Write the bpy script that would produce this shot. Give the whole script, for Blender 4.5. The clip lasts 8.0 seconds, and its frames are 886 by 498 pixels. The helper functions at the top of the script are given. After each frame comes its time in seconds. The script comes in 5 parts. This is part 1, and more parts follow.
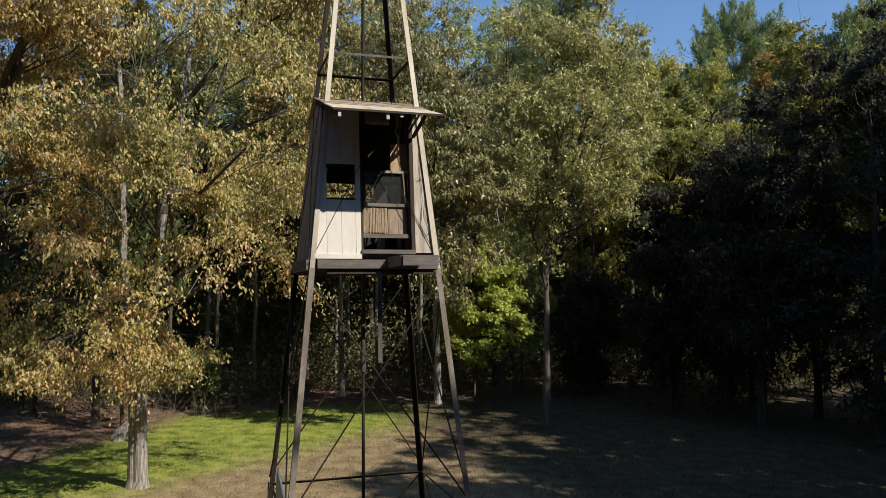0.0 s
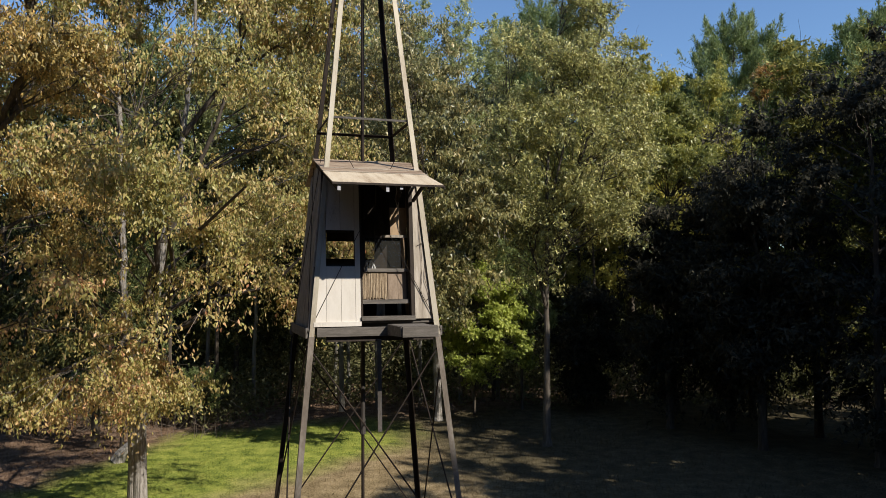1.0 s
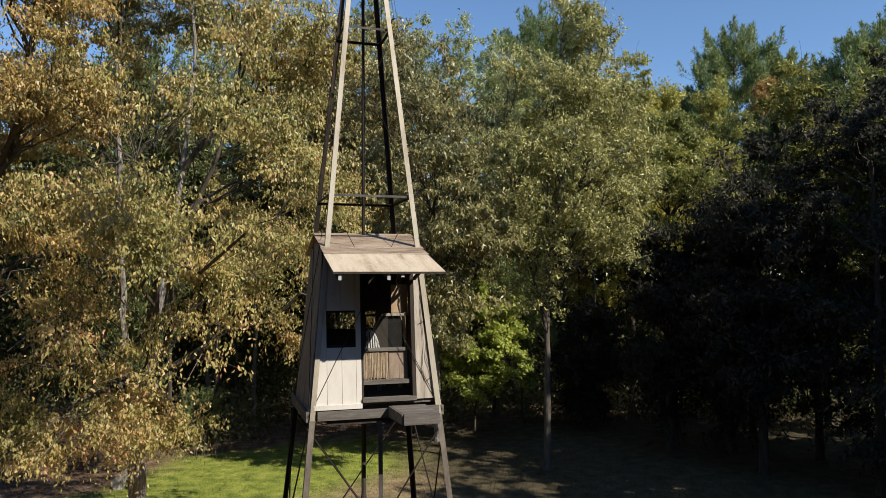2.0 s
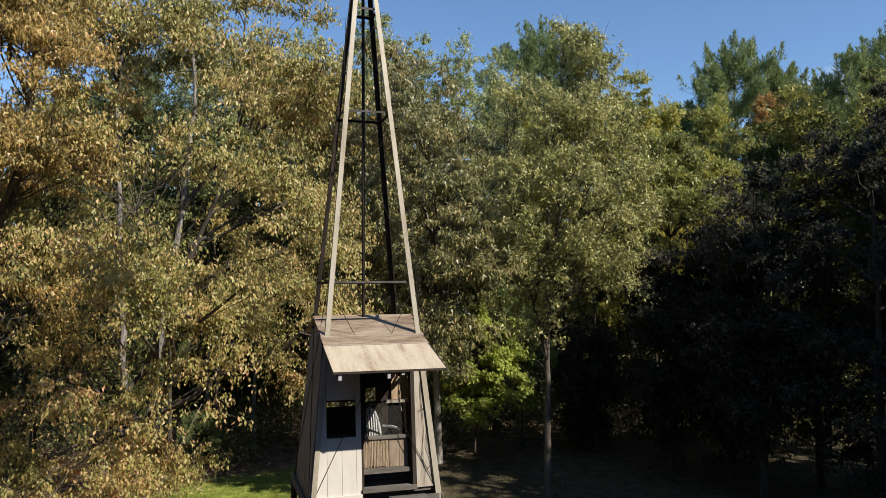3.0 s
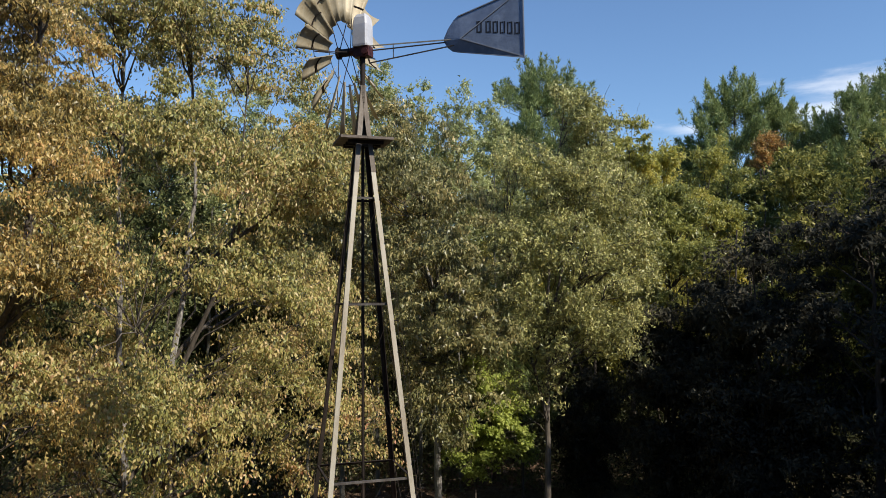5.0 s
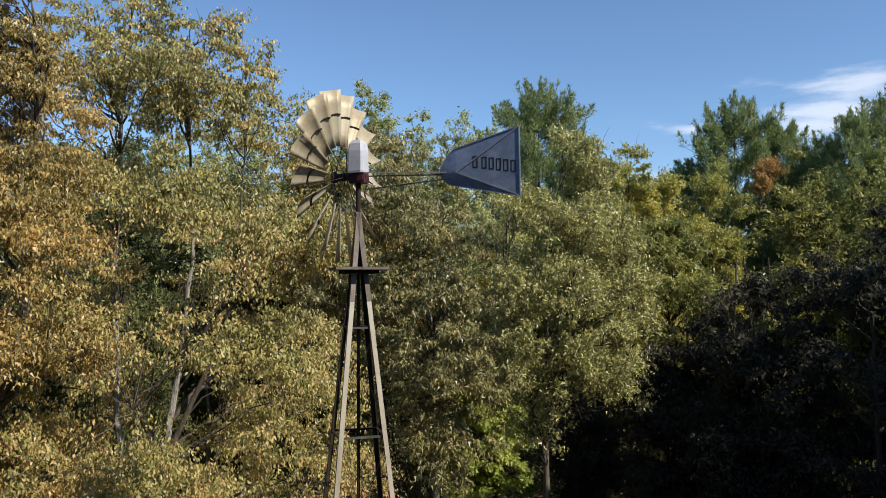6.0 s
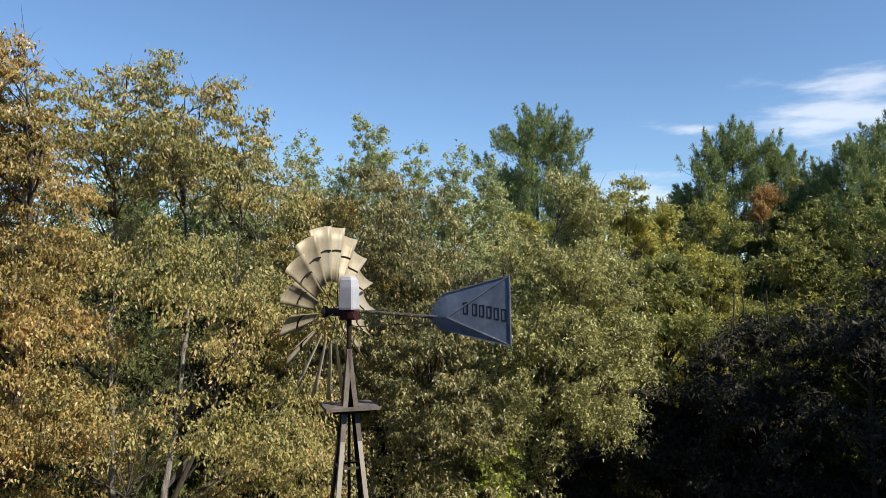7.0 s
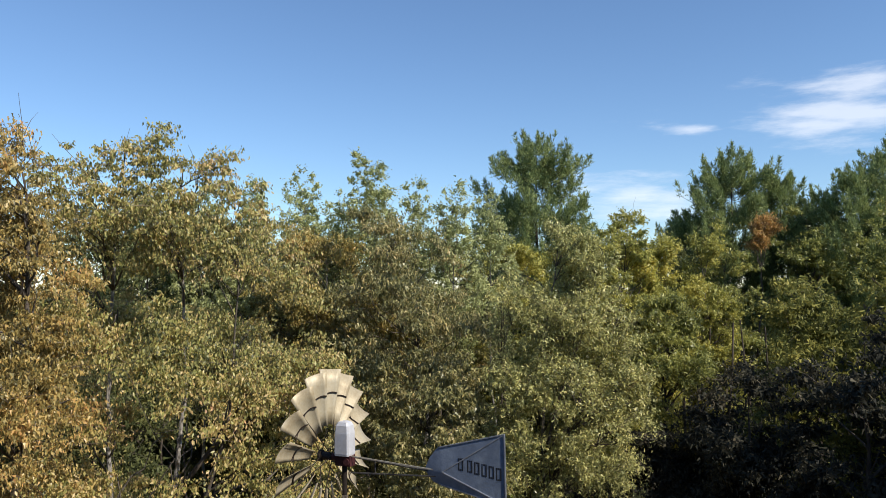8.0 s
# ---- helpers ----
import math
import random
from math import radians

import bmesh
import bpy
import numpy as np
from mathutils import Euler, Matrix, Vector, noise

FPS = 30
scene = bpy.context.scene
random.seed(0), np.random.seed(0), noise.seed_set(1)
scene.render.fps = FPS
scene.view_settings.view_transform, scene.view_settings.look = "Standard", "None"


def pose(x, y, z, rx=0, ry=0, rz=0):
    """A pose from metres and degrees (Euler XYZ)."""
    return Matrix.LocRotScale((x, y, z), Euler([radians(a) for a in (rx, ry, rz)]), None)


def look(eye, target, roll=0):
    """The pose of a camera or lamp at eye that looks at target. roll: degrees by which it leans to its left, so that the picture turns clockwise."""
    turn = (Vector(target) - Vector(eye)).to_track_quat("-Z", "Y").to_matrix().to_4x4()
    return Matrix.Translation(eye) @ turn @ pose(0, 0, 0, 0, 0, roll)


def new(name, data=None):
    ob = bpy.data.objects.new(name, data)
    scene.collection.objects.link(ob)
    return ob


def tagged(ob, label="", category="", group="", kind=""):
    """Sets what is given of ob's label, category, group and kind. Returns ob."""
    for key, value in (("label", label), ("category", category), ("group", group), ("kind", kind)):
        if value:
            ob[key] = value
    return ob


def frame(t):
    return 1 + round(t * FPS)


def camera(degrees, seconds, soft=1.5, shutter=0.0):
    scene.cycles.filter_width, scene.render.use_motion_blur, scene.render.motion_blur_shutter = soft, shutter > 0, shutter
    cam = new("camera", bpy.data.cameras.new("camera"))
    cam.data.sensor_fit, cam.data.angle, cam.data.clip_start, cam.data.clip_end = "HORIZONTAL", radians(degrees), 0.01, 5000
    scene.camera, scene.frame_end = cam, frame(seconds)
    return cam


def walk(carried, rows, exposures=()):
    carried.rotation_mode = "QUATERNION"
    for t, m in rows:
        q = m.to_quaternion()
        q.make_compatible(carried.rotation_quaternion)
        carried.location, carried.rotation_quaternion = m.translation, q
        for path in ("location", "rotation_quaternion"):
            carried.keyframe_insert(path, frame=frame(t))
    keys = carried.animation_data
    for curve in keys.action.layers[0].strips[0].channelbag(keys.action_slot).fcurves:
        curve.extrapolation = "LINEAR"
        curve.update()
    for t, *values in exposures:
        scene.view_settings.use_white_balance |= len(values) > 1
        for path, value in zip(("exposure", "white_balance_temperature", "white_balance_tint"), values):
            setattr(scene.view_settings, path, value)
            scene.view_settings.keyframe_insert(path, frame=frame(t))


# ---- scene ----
cam = camera(60.99, 8.0, soft=0.8)
EYE = 6.2
PATH = [
    (0.0, 0.000, 0.000, 0.000, 2.848, -0.014),
    (0.5, -0.006, -0.001, 0.427, 2.834, -0.035),
    (1.0, 0.009, -0.017, 0.900, 2.815, -0.010),
    (2.5, -0.010, 0.012, 2.583, 2.728, -0.018),
    (3.0, -0.001, -0.031, 3.183, 2.745, -0.010),
    (3.5, 0.010, -0.045, 3.771, 2.819, 0.003),
    (4.0, 0.020, -0.080, 4.372, 2.872, -0.001),
    (5.5, 0.049, -0.202, 6.821, 2.919, 0.042),
    (6.0, 0.106, -0.216, 7.797, 2.909, 0.049),
    (6.5, 0.187, -0.266, 8.784, 2.932, 0.049),
    (7.0, 0.248, -0.280, 9.823, 2.908, 0.032),
    (7.5, 0.307, -0.365, 10.859, 2.929, 0.025),
    (8.0, 0.327, -0.404, 11.980, 2.918, 0.021),
]
walk(cam, [(t, pose(x, y, EYE + z, 90.0 + pitch, 0.0, yaw) @ pose(0, 0, 0, 0, 0, -0.37)) for t, x, y, z, pitch, yaw in PATH])

# ---- light ----
SUN_EL, SUN_AZ = radians(40.0), radians(-34.0)
SUN_DIR = Vector((math.cos(SUN_EL) * math.cos(SUN_AZ), math.cos(SUN_EL) * math.sin(SUN_AZ), math.sin(SUN_EL)))
scene.view_settings.exposure = 0.28

world = bpy.data.worlds.new("sky")
scene.world = world
world.use_nodes = True
wn, wl = world.node_tree.nodes, world.node_tree.links
wn.clear()
sky = wn.new("ShaderNodeTexSky")
sky.sky_type = "NISHITA"
sky.sun_disc = False
sky.sun_elevation = SUN_EL
sky.sun_rotation = math.atan2(SUN_DIR.x, SUN_DIR.y)
sky.air_density, sky.dust_density, sky.ozone_density = 1.0, 0.0, 6.0
coords = wn.new("ShaderNodeTexCoord")
# two soft banks of cloud low in the sky
cmap = wn.new("ShaderNodeMapping")
cmap.inputs["Scale"].default_value = (5.0, 5.0, 24.0)
cmap.inputs["Rotation"].default_value = (0.0, radians(-6.0), 0.0)
cmap.inputs["Location"].default_value = (0.35, 0.2, 0.6)
cnoise = wn.new("ShaderNodeTexNoise")
cnoise.inputs["Scale"].default_value = 1.5
cnoise.inputs["Detail"].default_value = 9.0
cnoise.inputs["Roughness"].default_value = 0.6
sep = wn.new("ShaderNodeSeparateXYZ")


def sky_math(kind, a, b):
    m = wn.new("ShaderNodeMath")
    m.operation = kind
    for k, v in enumerate((a, b)):
        if isinstance(v, (int, float)):
            m.inputs[k].default_value = v
        else:
            wl.new(v, m.inputs[k])
    return m.outputs[0]


def cloud_bank(x, z, rx, rz):
    """1 in the middle of a bank, 0 at its edge, less outside."""
    ahead = sky_math("MAXIMUM", sep.outputs["Y"], 0.05)
    u = sky_math("MULTIPLY", sky_math("SUBTRACT", sky_math("DIVIDE", sep.outputs["X"], ahead), x), 1 / rx)
    v = sky_math("MULTIPLY", sky_math("SUBTRACT", sky_math("DIVIDE", sep.outputs["Z"], ahead), z), 1 / rz)
    d = sky_math("POWER", sky_math("ADD", sky_math("MULTIPLY", u, u), sky_math("MULTIPLY", v, v)), 0.5)
    return sky_math("MAXIMUM", sky_math("SUBTRACT", 1.0, d), -1.0)


banks = cloud_bank(0.50, 0.214, 0.19, 0.022)
for bank in ((0.55, 0.262, 0.13, 0.034), (0.56, 0.232, 0.17, 0.055), (0.345, 0.211, 0.06, 0.010), (0.27, 0.122, 0.11, 0.030)):
    banks = sky_math("MAXIMUM", banks, cloud_bank(*bank))
puff = sky_math("ADD", sky_math("MULTIPLY", banks, 0.65), sky_math("MULTIPLY", sky_math("SUBTRACT", cnoise.outputs["Fac"], 0.5), 2.2))
cramp = wn.new("ShaderNodeMapRange")
cramp.interpolation_type = "SMOOTHSTEP"
cramp.inputs["From Min"].default_value, cramp.inputs["From Max"].default_value = -0.05, 0.75
cramp.inputs["To Max"].default_value = 0.52
cmix = wn.new("ShaderNodeMixRGB")
cmix.inputs["Color2"].default_value = (7.6, 7.7, 8.0, 1)
back = wn.new("ShaderNodeBackground")
back.inputs["Strength"].default_value = 0.127
wout = wn.new("ShaderNodeOutputWorld")
wl.new(coords.outputs["Generated"], cmap.inputs["Vector"])
wl.new(cmap.outputs["Vector"], cnoise.inputs["Vector"])
wl.new(coords.outputs["Generated"], sep.inputs["Vector"])
wl.new(puff, cramp.inputs["Value"])
wl.new(cramp.outputs["Result"], cmix.inputs["Fac"])
wl.new(sky.outputs["Color"], cmix.inputs["Color1"])
wl.new(cmix.outputs["Color"], back.inputs["Color"])
wl.new(back.outputs["Background"], wout.inputs["Surface"])

lamp = bpy.data.lights.new("sun", "SUN")
lamp.energy, lamp.angle, lamp.color = 5.0, radians(0.53), (1.0, 0.93, 0.82)
sun = new("sun", lamp)
sun.matrix_world = look(SUN_DIR * 150, (0, 0, 0))


# ---- materials ----
def nodes_of(name):
    mat = bpy.data.materials.new(name)
    mat.use_nodes = True
    nt = mat.node_tree
    return mat, nt.nodes, nt.links, nt.nodes["Principled BSDF"]


def ramp_node(n, stops):
    r = n.new("ShaderNodeValToRGB")
    while len(r.color_ramp.elements) < len(stops):
        r.color_ramp.elements.new(0.5)
    for e, (at, col) in zip(r.color_ramp.elements, stops):
        e.position, e.color = at, (*col, 1)
    return r


def surface(name, stops, scale=4.0, stretch=(1, 1, 1), rough=0.8, metal=0.0, bump=0.2, fine=40.0, spot=0.25, spec=0.3, depth=0.02):
    """A surface with large stains, fine grain and relief; each object and each island a little different."""
    mat, n, l, b = nodes_of(name)
    tc = n.new("ShaderNodeTexCoord")
    mp = n.new("ShaderNodeMapping")
    mp.inputs["Scale"].default_value = stretch
    oi = n.new("ShaderNodeObjectInfo")
    shift = n.new("ShaderNodeVectorMath")
    shift.operation = "ADD"
    times = n.new("ShaderNodeMath")
    times.operation = "MULTIPLY"
    times.inputs[1].default_value = 37.0
    l.new(oi.outputs["Random"], times.inputs[0])
    l.new(tc.outputs["Object"], mp.inputs["Vector"])
    l.new(mp.outputs["Vector"], shift.inputs[0])
    l.new(times.outputs[0], shift.inputs[1])
    big, small = n.new("ShaderNodeTexNoise"), n.new("ShaderNodeTexNoise")
    for t, sc, de in ((big, scale, 6.0), (small, fine, 3.0)):
        t.inputs["Scale"].default_value, t.inputs["Detail"].default_value = sc, de
        t.inputs["Roughness"].default_value = 0.65
        l.new(shift.outputs["Vector"], t.inputs["Vector"])
    mixf = n.new("ShaderNodeMix")
    mixf.inputs["Factor"].default_value = spot
    l.new(big.outputs["Fac"], mixf.inputs["A"])
    l.new(small.outputs["Fac"], mixf.inputs["B"])
    r = ramp_node(n, stops)
    l.new(mixf.outputs["Result"], r.inputs["Fac"])
    l.new(r.outputs["Color"], b.inputs["Base Color"])
    bp = n.new("ShaderNodeBump")
    bp.inputs["Strength"].default_value, bp.inputs["Distance"].default_value = bump, depth
    l.new(mixf.outputs["Result"], bp.inputs["Height"])
    l.new(bp.outputs["Normal"], b.inputs["Normal"])
    b.inputs["Roughness"].default_value, b.inputs["Metallic"].default_value = rough, metal
    b.inputs["Specular IOR Level"].default_value = spec
    return mat


def leaf_material(name, stops, through_light=0.36, patch=0.45, gloss=0.5, turned=0.0):
    """Leaves: each leaf its own colour, with drifts of colour through the crown; light comes through them."""
    mat, n, l, b = nodes_of(name)
    geo = n.new("ShaderNodeNewGeometry")
    tc = n.new("ShaderNodeTexCoord")
    drift = n.new("ShaderNodeTexNoise")
    drift.inputs["Scale"].default_value, drift.inputs["Detail"].default_value = 0.45, 3.0
    l.new(tc.outputs["Object"], drift.inputs["Vector"])
    spread = n.new("ShaderNodeMapRange")
    spread.inputs["From Min"].default_value, spread.inputs["From Max"].default_value = 0.3, 0.7
    l.new(drift.outputs["Fac"], spread.inputs["Value"])
    mixf = n.new("ShaderNodeMix")
    mixf.inputs["Factor"].default_value = patch
    l.new(geo.outputs["Random Per Island"], mixf.inputs["A"])
    l.new(spread.outputs["Result"], mixf.inputs["B"])
    r = ramp_node(n, stops)
    # the upper leaves turn colour last
    sp = n.new("ShaderNodeSeparateXYZ")
    l.new(tc.outputs["Object"], sp.inputs["Vector"])
    late = n.new("ShaderNodeMapRange")
    late.inputs["From Min"].default_value, late.inputs["From Max"].default_value = 6.0, 18.0
    late.inputs["To Min"].default_value, late.inputs["To Max"].default_value = turned * 0.4, -turned
    l.new(sp.outputs["Z"], late.inputs["Value"])
    hue = n.new("ShaderNodeMath")
    hue.operation = "ADD"
    l.new(mixf.outputs["Result"], hue.inputs[0])
    l.new(late.outputs["Result"], hue.inputs[1])
    l.new(hue.outputs[0], r.inputs["Fac"])
    l.new(r.outputs["Color"], b.inputs["Base Color"])
    b.inputs["Roughness"].default_value, b.inputs["Specular IOR Level"].default_value = 0.42, gloss
    tl = n.new("ShaderNodeBsdfTranslucent")
    l.new(r.outputs["Color"], tl.inputs["Color"])
    mx = n.new("ShaderNodeMixShader")
    mx.inputs["Fac"].default_value = through_light
    l.new(b.outputs["BSDF"], mx.inputs[1])
    l.new(tl.outputs["BSDF"], mx.inputs[2])
    l.new(mx.outputs["Shader"], n["Material Output"].inputs["Surface"])
    return mat


def ground_color(n, l):
    """Lawn, dry mown grass, leaf litter and a darker shade tone, by place on the plan; returns the colour socket."""
    geo = n.new("ShaderNodeNewGeometry")
    sepn = n.new("ShaderNodeSeparateXYZ")
    l.new(geo.outputs["Position"], sepn.inputs["Vector"])

    def noise_tex(sc, de=4.0):
        t = n.new("ShaderNodeTexNoise")
        t.inputs["Scale"].default_value, t.inputs["Detail"].default_value = sc, de
        l.new(geo.outputs["Position"], t.inputs["Vector"])
        return t

    def line(ax, ay, c0, width, wob):
        """0 to 1 across the line ax*x + ay*y = c0, wobbling by wob metres."""
        m1, m2, m3 = n.new("ShaderNodeMath"), n.new("ShaderNodeMath"), n.new("ShaderNodeMath")
        m1.operation = m2.operation = m3.operation = "MULTIPLY_ADD"
        l.new(sepn.outputs["X"], m1.inputs[0])
        m1.inputs[1].default_value, m1.inputs[2].default_value = ax, -c0
        l.new(sepn.outputs["Y"], m2.inputs[0])
        m2.inputs[1].default_value = ay
        l.new(m1.outputs[0], m2.inputs[2])
        l.new(wobble.outputs["Fac"], m3.inputs[0])
        m3.inputs[1].default_value = wob
        l.new(m2.outputs[0], m3.inputs[2])
        mr = n.new("ShaderNodeMapRange")
        mr.inputs["From Min"].default_value, mr.inputs["From Max"].default_value = wob * 0.5 - width, wob * 0.5 + width
        l.new(m3.outputs[0], mr.inputs["Value"])
        return mr.outputs["Result"]

    wobble = noise_tex(0.45, 5.0)
    grain = noise_tex(14.0, 4.0)
    patchy = noise_tex(1.6, 6.0)
    mixg = n.new("ShaderNodeMix")
    mixg.inputs["Factor"].default_value = 0.5
    l.new(grain.outputs["Fac"], mixg.inputs["A"])
    l.new(patchy.outputs["Fac"], mixg.inputs["B"])
    green = ramp_node(n, ((0.36, (0.07, 0.098, 0.018)), (0.5, (0.20, 0.235, 0.042)), (0.64, (0.34, 0.345, 0.075))))
    tan = ramp_node(n, ((0.34, (0.12, 0.086, 0.044)), (0.5, (0.24, 0.18, 0.098)), (0.66, (0.37, 0.285, 0.165))))
    litter = ramp_node(n, ((0.34, (0.055, 0.033, 0.020)), (0.5, (0.165, 0.105, 0.068)), (0.66, (0.36, 0.25, 0.17))))
    for r in (green, tan, litter):
        l.new(mixg.outputs["Result"], r.inputs["Fac"])
    near = line(0.8, -0.6, -22.0, 1.2, 3.0)
    far = line(-0.45, 0.89, 38.5, 1.2, 3.5)
    west = line(-0.97, 0.25, 21.2, 1.0, 3.0)
    wood = n.new("ShaderNodeMath")
    wood.operation = "MAXIMUM"
    l.new(far, wood.inputs[0])
    l.new(west, wood.inputs[1])
    # the east side is painted darker, as ground lying in shade
    shade_tone = ramp_node(n, ((0.32, (0.040, 0.034, 0.020)), (0.5, (0.090, 0.074, 0.042)), (0.68, (0.17, 0.135, 0.080))))
    l.new(mixg.outputs["Result"], shade_tone.inputs["Fac"])
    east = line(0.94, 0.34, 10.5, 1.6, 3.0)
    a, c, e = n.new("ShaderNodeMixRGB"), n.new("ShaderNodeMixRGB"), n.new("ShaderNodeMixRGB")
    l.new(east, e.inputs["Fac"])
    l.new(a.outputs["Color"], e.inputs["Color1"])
    l.new(shade_tone.outputs["Color"], e.inputs["Color2"])
    l.new(near, a.inputs["Fac"])
    l.new(green.outputs["Color"], a.inputs["Color1"])
    l.new(tan.outputs["Color"], a.inputs["Color2"])
    l.new(wood.outputs[0], c.inputs["Fac"])
    l.new(e.outputs["Color"], c.inputs["Color1"])
    l.new(litter.outputs["Color"], c.inputs["Color2"])
    # the floor beyond is painted dark, for the shade under the far woods
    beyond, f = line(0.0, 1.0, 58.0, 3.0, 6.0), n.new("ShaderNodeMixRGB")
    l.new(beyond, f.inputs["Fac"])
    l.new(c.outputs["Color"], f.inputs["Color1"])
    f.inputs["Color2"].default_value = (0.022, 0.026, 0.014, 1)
    return f.outputs["Color"], mixg.outputs["Result"]


def ground_material(name, relief):
    mat, n, l, b = nodes_of(name)
    col, height = ground_color(n, l)
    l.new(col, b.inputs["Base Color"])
    b.inputs["Roughness"].default_value, b.inputs["Specular IOR Level"].default_value = 0.9, 0.15
    if relief:
        bp = n.new("ShaderNodeBump")
        bp.inputs["Strength"].default_value, bp.inputs["Distance"].default_value = 0.9, 0.06
        l.new(height, bp.inputs["Height"])
        l.new(bp.outputs["Normal"], b.inputs["Normal"])
    return mat


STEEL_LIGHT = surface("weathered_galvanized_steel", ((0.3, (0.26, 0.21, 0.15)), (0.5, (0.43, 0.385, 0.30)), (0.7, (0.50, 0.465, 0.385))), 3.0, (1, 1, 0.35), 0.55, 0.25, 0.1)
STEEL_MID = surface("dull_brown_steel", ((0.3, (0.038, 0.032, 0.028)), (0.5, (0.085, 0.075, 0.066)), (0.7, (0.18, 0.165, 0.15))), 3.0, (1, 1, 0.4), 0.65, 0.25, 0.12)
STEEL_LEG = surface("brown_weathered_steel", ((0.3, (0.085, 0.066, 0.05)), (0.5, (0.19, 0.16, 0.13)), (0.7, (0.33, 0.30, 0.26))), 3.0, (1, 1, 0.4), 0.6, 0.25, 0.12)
# rusty steel; on the rear legs its dark colour stands for shade
STEEL_RUST_SHADE = surface("rusty_shaded_steel", ((0.3, (0.012, 0.009, 0.007)), (0.5, (0.030, 0.022, 0.017)), (0.7, (0.065, 0.046, 0.034))), 3.0, (1, 1, 0.4), 0.7, 0.3, 0.15)
BLADE = surface("sun_bleached_galvanized_sheet", ((0.3, (0.250, 0.190, 0.109)), (0.48, (0.396, 0.333, 0.222)), (0.72, (0.500, 0.452, 0.340))), 2.6, (1, 1, 0.6), 0.5, 0.12, 0.05)
VANE = surface("grey_galvanized_sheet", ((0.3, (0.150, 0.184, 0.244)), (0.5, (0.235, 0.281, 0.363)), (0.72, (0.369, 0.426, 0.511))), 2.4, (1, 1, 1), 0.42, 0.45, 0.25, 9.0, depth=0.05)
# paler than the vane, to paint the highlights along its folds and edges
VANE_EDGE = surface("rib_highlight_steel", ((0.3, (0.22, 0.23, 0.26)), (0.7, (0.46, 0.47, 0.49))), 5.0, (1, 1, 1), 0.4, 0.4, 0.1)
HOOD = surface("white_enamel_sheet", ((0.3, (0.40, 0.40, 0.42)), (0.6, (0.56, 0.56, 0.575)), (0.8, (0.62, 0.62, 0.63))), 3.0, (1, 1, 1), 0.35, 0.1, 0.03, spec=0.5)
GEARBOX = surface("oxide_red_cast_iron", ((0.3, (0.025, 0.008, 0.009)), (0.55, (0.065, 0.019, 0.020)), (0.75, (0.12, 0.045, 0.040))), 6.0, (1, 1, 1), 0.6, 0.15, 0.2)
BLACK = surface("black_stencil_paint", ((0.3, (0.012, 0.013, 0.016)), (0.7, (0.035, 0.037, 0.042))), 8.0, (1, 1, 1), 0.6)
ROOFING = surface("weathered_brown_roof_sheet", ((0.32, (0.10, 0.062, 0.040)), (0.44, (0.22, 0.155, 0.105)), (0.56, (0.35, 0.27, 0.19)), (0.74, (0.47, 0.39, 0.29))), 2.6, (0.7, 2.4, 1), 0.85, 0.0, 0.10, 30.0, 0.3)
ROOFPALE = surface("sun_bleached_roof_sheet", ((0.30, (0.24, 0.165, 0.105)), (0.43, (0.44, 0.355, 0.25)), (0.55, (0.54, 0.455, 0.335)), (0.75, (0.60, 0.525, 0.41))), 3.0, (2.6, 0.35, 1), 0.85, 0.0, 0.08, 30.0, 0.3)
WHITEWALL = surface("chalky_white_painted_siding", ((0.28, (0.36, 0.315, 0.265)), (0.42, (0.60, 0.555, 0.49)), (0.7, (0.70, 0.66, 0.60))), 2.0, (2.0, 2.0, 0.7), 0.75, 0.0, 0.08)
GREYWOOD = surface("weathered_grey_wood", ((0.3, (0.126, 0.103, 0.081)), (0.5, (0.294, 0.255, 0.209)), (0.7, (0.476, 0.428, 0.365))), 3.0, (6, 6, 0.5), 0.85, 0.0, 0.3)
GREYDECK = surface("weathered_grey_deck_board", ((0.3, (0.061, 0.052, 0.045)), (0.5, (0.133, 0.118, 0.102)), (0.7, (0.244, 0.218, 0.192))), 3.0, (0.5, 6, 6), 0.85, 0.0, 0.3)
PALEWOOD = surface("pale_silvered_siding", ((0.3, (0.188, 0.152, 0.120)), (0.5, (0.400, 0.348, 0.282)), (0.7, (0.562, 0.500, 0.426))), 2.6, (5, 5, 0.45), 0.8, 0.0, 0.2)
TANPLY = surface("tan_plywood", ((0.3, (0.20, 0.13, 0.075)), (0.5, (0.36, 0.25, 0.155)), (0.7, (0.46, 0.34, 0.22))), 2.2, (3, 3, 0.5), 0.8, 0.0, 0.1)
# dark timber; on the cabin's inside walls it stands for shade
DARKWOOD = surface("dark_shaded_wood", ((0.3, (0.02, 0.016, 0.013)), (0.6, (0.055, 0.042, 0.033)), (0.8, (0.10, 0.08, 0.06))), 4.0, (4, 4, 0.6), 0.85, 0.0, 0.3)
OLDPLANK = surface("weathered_brown_plank", ((0.3, (0.06, 0.047, 0.038)), (0.5, (0.14, 0.115, 0.095)), (0.7, (0.24, 0.20, 0.17))), 3.0, (1.5, 1.5, 1.5), 0.85, 0.0, 0.3)
STRAW = surface("dry_straw_strips", ((0.3, (0.105, 0.072, 0.045)), (0.5, (0.300, 0.225, 0.147)), (0.7, (0.540, 0.435, 0.308))), 5.0, (6, 6, 0.4), 0.9, 0.0, 0.4)
OLDPLY = surface("greyed_plywood", ((0.3, (0.112, 0.080, 0.056)), (0.5, (0.232, 0.174, 0.126)), (0.7, (0.375, 0.290, 0.217))), 2.4, (3, 3, 0.5), 0.85, 0.0, 0.15)
